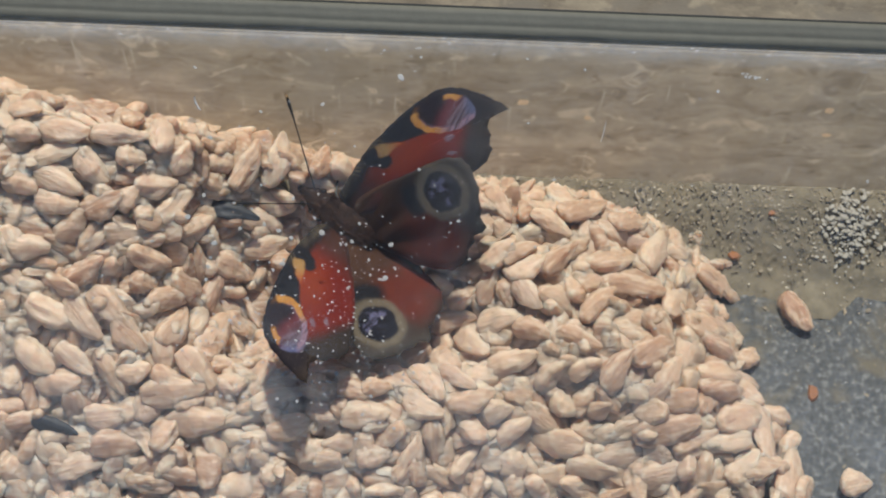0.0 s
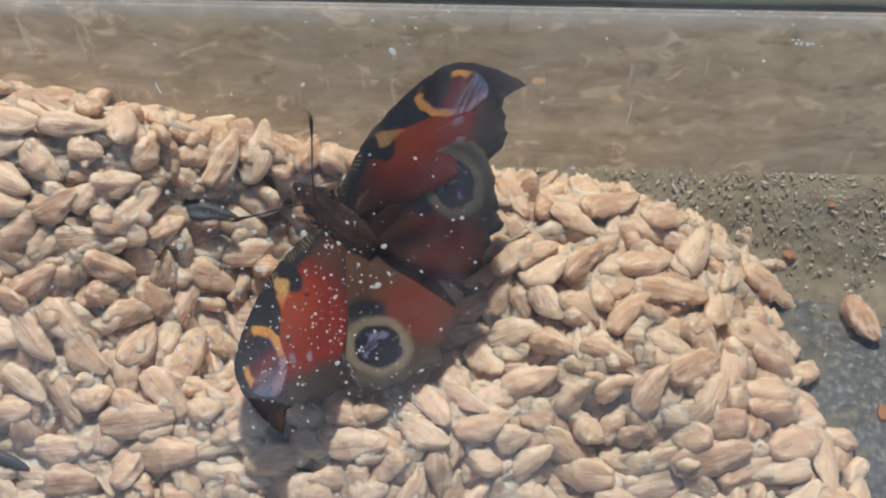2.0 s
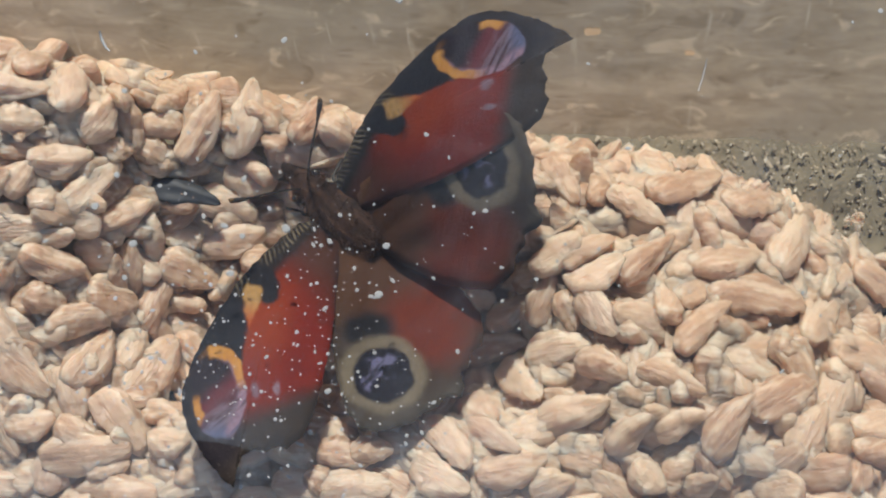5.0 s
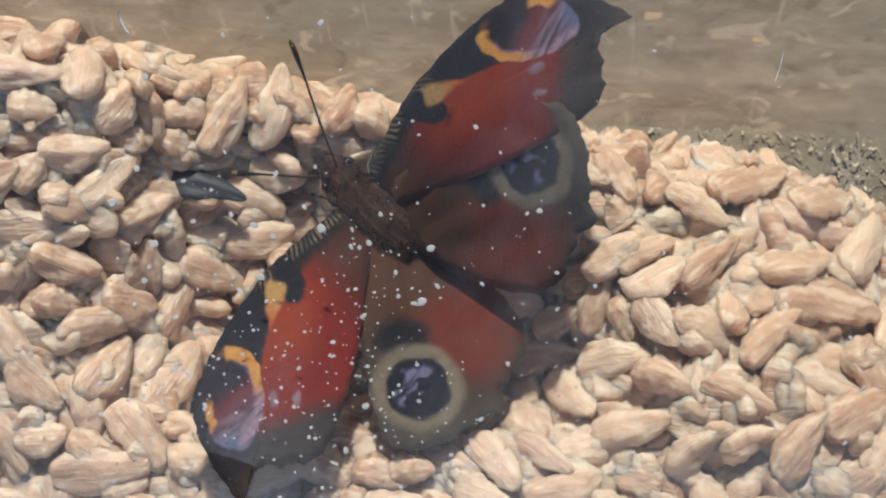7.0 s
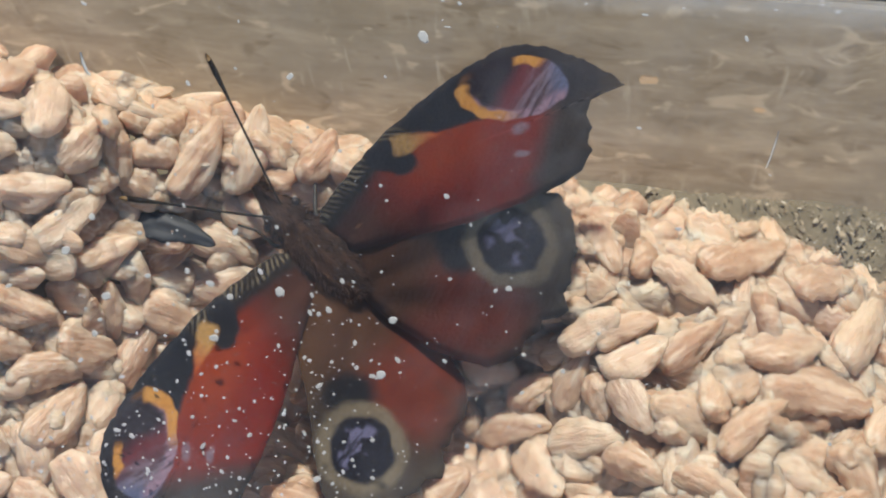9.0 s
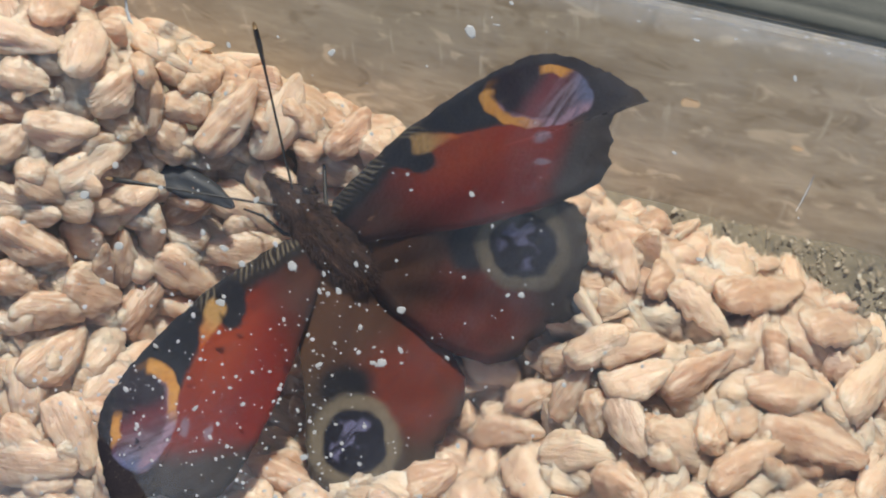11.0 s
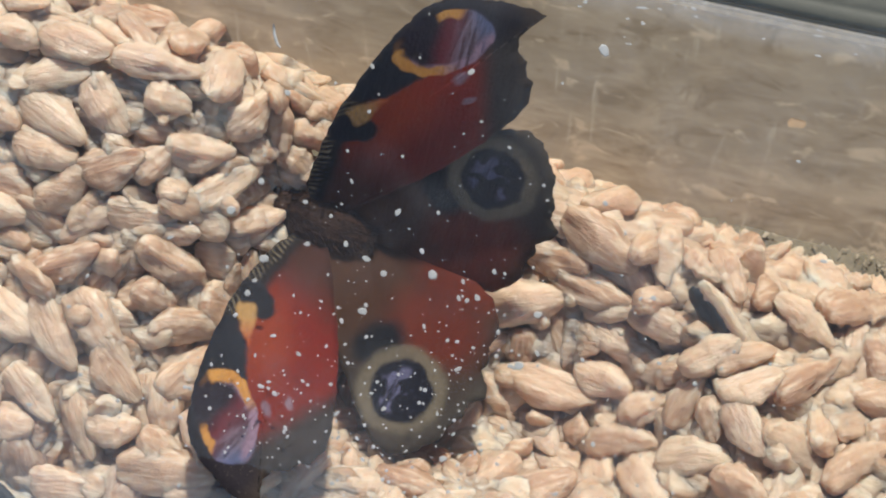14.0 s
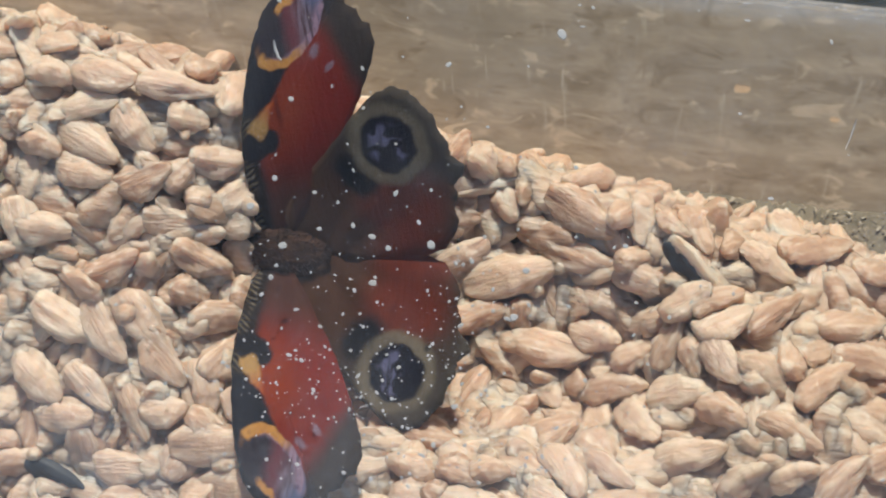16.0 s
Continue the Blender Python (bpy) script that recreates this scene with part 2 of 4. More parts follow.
# ---- the tray ----
def link_mesh(name, bm, material, parent=None, label="", smooth=False):
    me = bpy.data.meshes.new(name)
    bm.to_mesh(me)
    bm.free()
    me.materials.append(material)
    if smooth:
        for f in me.polygons:
            f.use_smooth = True
    ob = new(name, me)
    if parent:
        ob.parent = parent
    if label:
        ob["label"] = label
    return ob


def part(name, bm, material, parent, label="", smooth=True):
    return link_mesh(name, bm, material, parent, label, smooth)


def box(bm, lo, hi, bevel=0.0):
    """A bevelled box between two corners, in centimetres."""
    c = [(a + b) / 2 * CM for a, b in zip(lo, hi)]
    s = [abs(b - a) * CM for a, b in zip(lo, hi)]
    made = bmesh.ops.create_cube(bm, size=1, matrix=Matrix.LocRotScale(c, None, s))
    if bevel:
        edges = {e for v in made["verts"] for e in v.link_edges}
        bmesh.ops.bevel(bm, geom=list(edges), offset=bevel * CM, segments=2, affect="EDGES")
    return bm


def board(name, lo, hi, material, label, category, matrix=None, bevel=0.05):
    ob = link_mesh(name, box(bmesh.new(), lo, hi, bevel), material)
    if matrix:
        ob.matrix_world = matrix
    return tagged(ob, label, category, kind="structure")


board("floor", (-13, -10.5, -0.8), (13, 0.3, 0), FLOOR_GREY, "grimy dark grey tray floor with crumbs in its corner", "floor")
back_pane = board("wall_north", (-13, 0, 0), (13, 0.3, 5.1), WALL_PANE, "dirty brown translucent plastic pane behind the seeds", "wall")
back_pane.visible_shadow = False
board("wall_west", (-13.9, -10.5, -0.8), (-13, 0.9, 4.0), WALL_WOOD, "weathered brown wooden side board of the tray", "wall")
board("wall_east", (13, -10.5, -0.8), (13.9, 0.9, 4.0), WALL_WOOD, "weathered brown wooden side board of the tray", "wall")
board("wall_south", (-13, -11.4, -0.8), (13, -10.5, 0.6), WALL_WOOD, "low brown wooden front board of the tray", "wall")
board("ground", (-45, -40, -3.0), (45, 45, -0.82), RIM_WOOD, "olive brown wooden table top under the tray", "table top")

# The lid: a pane with its ribbed edge strip.
lid = tagged(new("glass_lid"), "dusty clear glass pane lying aslant over the seed tray", "glass lid")
lid.matrix_world = LID_MATRIX
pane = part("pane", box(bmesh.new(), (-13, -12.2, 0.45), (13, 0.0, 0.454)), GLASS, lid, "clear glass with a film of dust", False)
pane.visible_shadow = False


def streak_sheet():
    bm = bmesh.new()
    bm.faces.new([bm.verts.new((x * CM, y * CM, -0.002 * CM)) for x, y in ((-1.0, -9.0), (12.5, -9.0), (12.5, -1.0), (-1.0, -1.0))])
    return bm


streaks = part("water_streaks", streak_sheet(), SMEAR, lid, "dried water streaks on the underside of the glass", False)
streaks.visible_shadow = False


def edge_strip():
    """A rounded strip along the pane's upper edge, with two grooves."""
    bm = bmesh.new()
    rows = [(-0.015, -0.06), (0.0, 0.03), (0.05, 0.055), (0.14, 0.055), (0.16, 0.045), (0.19, 0.055), (0.27, 0.062), (0.31, 0.052), (0.34, 0.058), (0.43, 0.045), (0.46, 0.0), (0.46, -0.3)]
    rings = []
    for i in range(53):
        x = -13 + i * 0.5
        sag = 0.006 * math.sin(i * 0.7) + 0.004 * math.sin(i * 1.9)
        rings.append([bm.verts.new((x * CM, (y + sag) * CM, z * CM)) for y, z in rows])
    for a, b in zip(rings, rings[1:]):
        for j in range(len(rows) - 1):
            bm.faces.new((a[j], b[j], b[j + 1], a[j + 1]))
    bmesh.ops.recalc_face_normals(bm, faces=bm.faces)
    return bm


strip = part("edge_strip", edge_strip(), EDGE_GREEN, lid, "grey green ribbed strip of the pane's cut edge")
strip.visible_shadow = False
# The pale reflection below the strip is a thin sheet of diffuse colour.
reflection_band = part("reflection_band", box(bmesh.new(), (-13, -0.5, 0.005), (13, -0.02, 0.008)), EDGE_PALE, lid, "pale band painted as a reflection along the pane's edge", False)
reflection_band.visible_shadow = False
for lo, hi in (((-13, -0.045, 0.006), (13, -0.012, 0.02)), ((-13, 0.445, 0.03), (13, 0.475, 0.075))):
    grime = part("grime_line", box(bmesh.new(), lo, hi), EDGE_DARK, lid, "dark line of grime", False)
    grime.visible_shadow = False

# ---- sunflower hearts ----
random.seed(11)


def kernel_mesh(seed, length, width, thick, blunt):
    """One hulled sunflower kernel: a flattened, lumpy, often bent drop with a blunt end, furrows and dents. Its long axis is x."""
    rnd = random.Random(seed)
    bm = bmesh.new()
    nu, nv = 22, 20
    rings = []
    bend, skew, twist = rnd.uniform(-0.09, 0.09), rnd.uniform(-0.15, 0.15), rnd.uniform(-0.6, 0.6)
    furrows = [(rnd.uniform(0, 6.28), rnd.uniform(0.04, 0.24), rnd.uniform(0.10, 0.24)) for _ in range(4)]
    tip, neck = rnd.uniform(0.18, 0.55), rnd.uniform(0.38, 0.52)
    chip = rnd.uniform(0.0, 0.25) if rnd.random() < 0.4 else 0.0
    for i in range(1, nu):
        t = i / nu
        r = math.sin(math.pi * t ** blunt) ** neck * (1 - tip * t ** 2.2)
        ring = []
        for j in range(nv):
            a = 2 * math.pi * j / nv
            k = 1.0
            for c, h, w in furrows:
                k -= h * math.exp(-((math.sin((a + twist * (t - 0.5) - c) / 2)) / w) ** 2) * math.sin(math.pi * t)
            n = noise.noise(Vector((seed * 7.1 + t * 2.4, math.cos(a) * 0.9, math.sin(a) * 0.9)))
            n2 = noise.noise(Vector((seed * 3.3 + t * 7.0, math.cos(a) * 2.2, math.sin(a) * 2.2)))
            n3 = noise.noise(Vector((seed * 1.7 + t * 15.0, math.cos(a) * 4.0, math.sin(a) * 4.0)))
            ridge = 0.055 * math.sin(5 * a + seed + 1.5 * twist * t) + 0.035 * math.sin(9 * a + 2.3 * seed)
            k *= 1 + 0.26 * n + 0.20 * n2 + 0.09 * n3 + ridge * math.sin(math.pi * t)
            y = math.cos(a) * width / 2 * r * k + bend * length * math.sin(math.pi * t) + skew * width * (t - 0.5)
            z = math.sin(a) * thick / 2 * r * k * (1 - chip * (math.sin(a) > 0)) + 0.10 * thick * n
            ring.append(bm.verts.new(((t - 0.5) * length * CM, y * CM, z * CM)))
        rings.append(ring)
    ends = [bm.verts.new((-0.475 * length * CM, -skew * width * 0.5 * CM, 0)), bm.verts.new((0.49 * length * CM, skew * width * 0.5 * CM, 0))]
    for a, b in zip(rings, rings[1:]):
        for j in range(nv):
            bm.faces.new((a[j], b[j], b[(j + 1) % nv], a[(j + 1) % nv]))
    for j in range(nv):
        bm.faces.new((ends[0], rings[0][j], rings[0][(j + 1) % nv]))
        bm.faces.new((ends[1], rings[-1][(j + 1) % nv], rings[-1][j]))
    bmesh.ops.recalc_face_normals(bm, faces=bm.faces)
    me = bpy.data.meshes.new("sunflower_heart")
    bm.to_mesh(me)
    bm.free()
    for f in me.polygons:
        f.use_smooth = True
    me.materials.append(KERNEL)
    return me


KERNELS = [kernel_mesh(i, random.uniform(0.72, 1.10), random.uniform(0.36, 0.54), random.uniform(0.27, 0.42), random.uniform(0.75, 1.1)) for i in range(36)]


def lerp_table(x, table):
    xs, ys = zip(*table)
    return float(np.interp(x, xs, ys))


RIDGE = [(-13, 5.0), (-7, 4.5), (-5, 3.9), (-3, 3.1), (-1, 2.5), (1, 2.05), (2.6, 1.75), (3.6, 1.35), (4.6, 0.7), (5.4, 0.1), (6.0, -0.6)]


def heap(x, y):
    """Height of the seed heap over the floor, in centimetres."""
    edge = (0.42 if y < -2.4 else 0.1) * (y + 2.4)          # the foot of the heap runs out to the east towards the front
    z = lerp_table(x + edge, RIDGE)
    if y > -1.6:
        z -= lerp_table(y, [(-1.6, 0.0), (-1.2, 0.12), (-0.7, 0.6), (-0.3, 1.15), (0.0, 1.5)])
    hollow = math.exp(-((x + 1.9) / (2.45 if x < -1.9 else 3.1)) ** 4 - ((y + 2.3) / 2.0) ** 4)   # where the butterfly crawls
    clear = 0.5 + 0.55 * min(max((x + 0.5) / 2, 0), 1)
    return min(z, 5.29 + y * math.tan(TILT) - clear - 2.4 * hollow)


def seed_matrix(x, y, z, turn, lean=18.0):
    e = 0.4
    normal = Vector((-(heap(x + e, y) - heap(x - e, y)) / (2 * e), -(heap(x, y + e) - heap(x, y - e)) / (2 * e), 1)).normalized()
    q = Vector((0, 0, 1)).rotation_difference(normal).to_matrix().to_4x4()
    tip = pose(0, 0, 0, random.gauss(0, lean * 1.2), random.gauss(0, lean), 0)
    return Matrix.Translation((x * CM, y * CM, z * CM)) @ q @ pose(0, 0, 0, 0, 0, turn) @ tip


def scatter(count, gap, xs, ys, kept=()):
    """Places at least gap apart, by dart throwing on a grid of cells."""
    cells, spots, tries = {}, [], 0
    for p in kept:
        cells.setdefault((int(p[0] // gap), int(p[1] // gap)), []).append(p)
    while len(spots) < count and tries < count * 120:
        tries += 1
        x, y = random.uniform(*xs), random.uniform(*ys)
        i, j = int(x // gap), int(y // gap)
        near = [p for di in (-1, 0, 1) for dj in (-1, 0, 1) for p in cells.get((i + di, j + dj), ())]
        if all((x - a) ** 2 + (y - b) ** 2 > gap * gap for a, b in near) and heap(x, y) > 0.12:
            spots.append((x, y))
            cells.setdefault((i, j), []).append((x, y))
    return spots


HEART = "pale tan hulled sunflower kernel lying on the heap"


def put_seed(x, y, turn, length=None, lean=18.0, lift=None):
    """One kernel on the heap; a given length picks the mesh that comes nearest to it."""
    me, size = random.choice(KERNELS), 1.0
    if length is not None:
        me = min(KERNELS, key=lambda k: abs(k.vertices[-1].co.x / 0.49 / CM - length) + random.random() * 0.06)
        size = length / (me.vertices[-1].co.x / 0.49 / CM)
    ob = tagged(new("sunflower_heart", me), HEART, "seed", group="sunflower hearts in the heap")
    z = max(heap(x, y), 0.0) + (random.uniform(-0.04, 0.10) if lift is None else lift)
    ob.matrix_world = seed_matrix(x, y, z, turn, lean) @ Matrix.Diagonal((size, size ** 0.5, size ** 0.5, 1))
    return ob


# Kernels that stand out: x, y and length in centimetres, turn in degrees.
NEAR_WALL_SEEDS = [(3.54, -1.14, 42, 1.35), (2.65, -1.10, 39, 1.35), (2.03, -1.63, -27, 0.87), (3.10, -2.15, 22, 1.07), (3.50, -2.64, 3, 1.35), (4.36, -2.65, 49, 1.33), (5.27, -1.89, -16, 1.28), (4.91, -3.01, 20, 1.35), (5.20, -3.34, 3, 1.17), (3.97, -1.67, 58, 1.31), (0.45, -2.02, -23, 0.75), (1.07, -2.35, 30, 0.81), (1.46, -2.31, 31, 0.81), (2.18, -2.32, 48, 1.04), (0.94, -2.78, 57, 0.83), (1.23, -3.02, -69, 0.55), (1.62, -3.09, -54, 0.80), (2.88, -3.15, 47, 1.01), (0.36, -3.25, 1, 0.96), (1.17, -3.44, 9, 0.96), (0.71, -3.73, -45, 0.93), (1.36, -4.21, 13, 1.04), (1.68, -3.74, -14, 0.75), (2.05, -4.47, 40, 0.78)]
MIDDLE_SEEDS = [(2.49, -3.89, -20, 0.90), (2.61, -4.36, 22, 0.66), (3.21, -4.37, 54, 0.97), (-0.10, -4.74, -51, 0.88), (0.42, -4.57, -34, 0.86), (0.67, -4.90, 17, 0.94), (3.96, -3.49, -58, 0.97), (4.13, -4.30, 67, 0.95), (5.11, -3.95, 24, 1.35), (1.10, -1.37, -59, 0.76), (0.81, -1.35, -23, 0.55), (2.29, -4.90, -37, 0.55), (3.02, -4.80, -47, 0.59), (-0.01, -2.57, -12, 0.80), (0.50, -2.86, 31, 0.66), (1.16, -5.09, 26, 0.59), (-4.74, -1.16, 97, 0.88), (-5.30, -0.64, 92, 1.35), (-5.15, -1.70, 8, 0.56), (-4.41, -1.36, 62, 0.76), (-4.12, -1.32, -63, 0.70), (-4.13, -0.69, 7, 0.86), (-4.76, -1.96, 12, 0.85), (-3.40, -1.02, 71, 1.04)]
WESTERN_SEEDS = [(-4.47, -2.09, 46, 1.03), (-4.70, -2.53, -7, 0.96), (-4.18, -2.24, 33, 0.86), (-3.16, -1.72, -12, 0.92), (-3.56, -2.55, -8, 0.96), (-3.05, -2.03, 12, 0.90), (-4.82, -3.05, -9, 0.88), (-4.26, -3.16, 8, 0.85), (-3.86, -3.05, 73, 0.80), (-4.90, -3.48, -0, 0.57), (-4.56, -3.64, 19, 0.89), (-4.43, -3.96, 63, 1.00), (-3.82, -3.87, 70, 1.25), (-5.05, -4.27, -39, 0.82), (-3.97, -4.71, -43, 0.92), (-5.01, -4.80, 9, 0.64), (-4.45, -4.86, -19, 0.55), (-4.33, -5.09, 11, 1.17), (-4.06, -5.25, 23, 0.57), (-3.89, -1.46, -14, 0.65), (-2.83, -1.36, -12, 0.72), (-2.72, -0.44, 19, 0.90), (-2.10, -0.78, 70, 0.86), (-2.15, -1.15, -9, 0.72)]
SOUTHERN_SEEDS = [(-4.04, -3.69, 66, 0.71), (-3.35, -4.88, 12, 0.55), (-1.76, -5.37, 2, 0.73), (-1.49, -5.33, -34, 0.56), (-0.95, -4.94, 22, 0.55), (-0.12, -5.11, -19, 0.81), (-3.47, -3.42, -35, 0.58), (-7.37, -0.23, -55, 1.35), (-6.84, -0.52, -54, 1.35), (-6.24, -1.38, -9, 0.90), (-6.92, -1.47, 6, 0.64), (-5.34, -1.41, 5, 1.03), (-6.37, -1.75, 20, 0.84), (-5.76, -1.89, -44, 0.76), (-6.38, -2.12, -23, 1.05), (-6.97, -2.22, -5, 0.69), (-6.35, -2.40, -4, 0.79), (-5.60, -2.39, 33, 0.82), (-6.80, -3.07, -4, 0.79), (-7.17, -3.08, -70, 0.72), (-5.88, -3.39, 30, 0.86), (-6.32, -4.01, -25, 1.08), (-5.44, -3.92, -41, 0.94), (-5.83, -4.06, -47, 0.99)]
OUTER_SEEDS = [(-6.63, -4.66, -37, 0.87), (-5.97, -4.70, -35, 0.84), (-5.38, -4.87, -58, 0.89), (-6.25, -5.02, 8, 0.85), (-5.41, -5.46, 11, 0.81), (-6.75, -5.61, 13, 0.87), (-5.23, -5.91, 4, 0.94), (-5.81, -6.24, 18, 0.94), (-4.63, -6.16, 43, 0.85), (-4.01, -6.35, -13, 1.04), (-3.94, -5.52, 6, 1.10), (-2.33, -5.53, 10, 0.91), (-2.59, -6.24, 55, 0.55), (-1.94, -5.91, 37, 0.64), (-1.11, -5.35, 7, 0.90), (-0.94, -5.97, 18, 0.63), (-0.37, -5.96, 65, 0.93), (5.11, -4.22, 27, 1.35), (5.41, -4.81, 31, 1.35), (6.30, -5.65, 66, 1.32), (7.60, -5.68, 19, 0.75), (3.81, -3.88, 40, 1.17), (5.85, -5.01, -86, 1.27), (2.82, -5.85, -8, 1.04)]
EASTERN_SEEDS = [(4.05, -5.22, 18, 1.28), (4.08, -5.86, 16, 1.06), (0.63, -5.91, 50, 0.78), (1.44, -5.35, 40, 0.79), (-6.04, 0.04, -33, 0.77), (-5.17, -2.30, 63, 0.55), (-1.00, -3.88, 81, 1.35), (-1.28, -5.00, -4, 0.66), (0.24, -4.12, -34, 0.62), (1.56, -2.57, 35, 0.82), (-1.61, -2.49, 23, 0.99), (-0.57, -2.72, -3, 1.19), (-1.24, -1.98, 21, 1.35), (-0.35, -1.68, -12, 1.06), (-1.86, -1.81, 39, 0.79), (-0.38, -1.27, -25, 1.14), (-0.37, -0.56, 64, 1.35), (-2.02, -1.45, 13, 0.72)]
LONE_X, LONE_Y, LONE_TURN = 6.77, -2.33, -65
marked = NEAR_WALL_SEEDS + MIDDLE_SEEDS + WESTERN_SEEDS + SOUTHERN_SEEDS + OUTER_SEEDS + EASTERN_SEEDS
for x, y, turn, length in marked:
    put_seed(x, y, turn, length, 7.0, 0.12)
lone = put_seed(LONE_X, LONE_Y, LONE_TURN, 0.92, 2.0, 0.17)
lone.matrix_world = Matrix.Translation((LONE_X * CM, LONE_Y * CM, 0.17 * CM)) @ pose(0, 0, 0, 0, 0, LONE_TURN)
tagged(lone, "single pale sunflower kernel lying apart on the grey floor")
kept = [(x, y) for x, y, _, _ in marked] + [(LONE_X, LONE_Y)]
top = scatter(300 - len(kept), 0.44, (-7.2, 5.6), (-6.0, -0.18), kept)
for x, y in top:
    put_seed(x, y, random.uniform(0, 360), lift=random.uniform(-0.10, 0.02))


def joined_seeds(name, spots, drop):
    """Many kernels in one mesh."""
    verts, faces = [], []
    for x, y in spots:
        me = random.choice(KERNELS)
        m = seed_matrix(x, y, heap(x, y) - drop + random.uniform(-0.1, 0.1), random.uniform(0, 360), 25)
        base = len(verts)
        verts += [tuple(m @ v.co) for v in me.vertices]
        faces += [tuple(base + i for i in f.vertices) for f in me.polygons]
    me = bpy.data.meshes.new(name)
    me.from_pydata(verts, [], faces)
    for f in me.polygons:
        f.use_smooth = True
    me.materials.append(KERNEL)
    return tagged(new(name, me), "deeper layer of pale tan sunflower hearts in the heap", "seeds", kind="stuff")


under = scatter(1900, 0.24, (-9, 5.6), (-7.5, -0.15))
joined_seeds("seed_heap", under, 0.15)
outer = [s for s in scatter(420, 0.38, (-10, 6.5), (-8.5, -0.18)) if not (-7.2 < s[0] < 5.8 and s[1] > -5.6)]
joined_seeds("seed_heap_edge", outer, 0.0)

# ---- the butterfly: x to its right, y to its head, z to its back; wing outlines and marks in centimetres from the hinge ----
def lookup(m, x, stops, lo, hi):
    """A curve through (x, y) stops, by a ramp."""
    span = stops[-1][0] - stops[0][0]
    f = m.math("DIVIDE", m.math("SUBTRACT", x, stops[0][0]), span)
    r = m.ramp(f, [((a - stops[0][0]) / span, (b - lo) / (hi - lo)) for a, b in stops])
    return m.math("ADD", m.math("MULTIPLY", r, hi - lo), lo)


WING_SIZE = 1.03


class Wing(Nodes):
    """A scaly wing whose marks are laid out in its own plane."""

    def prepare(self):
        p = self.coords()
        wob = self.node("TexNoise")
        self.link(p, wob.inputs["Vector"])
        wob.inputs["Scale"].default_value, wob.inputs["Detail"].default_value = 450, 4
        sep = self.node("SeparateXYZ")
        self.link(p, sep.inputs[0])
        wsep = self.node("SeparateColor")
        self.link(wob.outputs["Color"], wsep.inputs[0])
        shift = lambda s: self.math("MULTIPLY", self.math("SUBTRACT", s, 0.5), 0.13)
        self.x = self.math("ADD", self.math("MULTIPLY", self.math("ABSOLUTE", sep.outputs[0]), 100.0 / WING_SIZE), shift(wsep.outputs[0]))
        self.y = self.math("ADD", self.math("MULTIPLY", sep.outputs[1], 100.0 / WING_SIZE), shift(wsep.outputs[1]))
        self.fine = self.noise(p, 2600, 3, 0.6)
        self.mid = self.noise(p, 380, 4, 0.6)
        streak = self.node("Mapping")
        self.link(p, streak.inputs[0])
        streak.inputs["Rotation"].default_value = (0, 0, radians(35))
        streak.inputs["Scale"].default_value = (260, 1700, 1)
        self.streak = self.noise(streak.outputs[0], 1.0, 3, 0.6)
        self.colour = None
        return self

    def lay(self, mask, colour):
        self.colour = self.mix(mask, self.colour, colour)

    def axes(self, cx, cy, angle):
        a = radians(angle)
        dx, dy = self.math("SUBTRACT", self.x, cx), self.math("SUBTRACT", self.y, cy)
        along = self.math("ADD", self.math("MULTIPLY", dx, math.cos(a)), self.math("MULTIPLY", dy, math.sin(a)))
        across = self.math("SUBTRACT", self.math("MULTIPLY", dy, math.cos(a)), self.math("MULTIPLY", dx, math.sin(a)))
        return along, across

    def oval(self, cx, cy, rx, ry, angle=0.0):
        """1 on the outline of the oval, 0 in its middle."""
        s, n = self.axes(cx, cy, angle)
        s, n = self.math("DIVIDE", s, rx), self.math("DIVIDE", n, ry)
        return self.math("SQRT", self.math("ADD", self.math("MULTIPLY", s, s), self.math("MULTIPLY", n, n)))

    def spot(self, cx, cy, rx, ry, angle=0.0, soft=0.15):
        return self.step(self.oval(cx, cy, rx, ry, angle), 1 + soft, 1 - soft)

    def both(self, a, b):
        return self.math("MULTIPLY", a, b)

    def close(self):
        c = self.mix(self.math("MULTIPLY", self.step(self.fine, 0.42, 0.7), 0.30), self.colour, (0.012, 0.009, 0.008))
        c = self.mix(self.math("MULTIPLY", self.step(self.fine, 0.60, 0.75), 0.10), c, (0.6, 0.5, 0.4))
        self.bump(self.math("ADD", self.streak, self.fine), 0.35, 0.0002)
        self.bsdf.inputs["Sheen Weight"].default_value = 0.04
        return self.finish(c, 0.7, 0, 0.06)


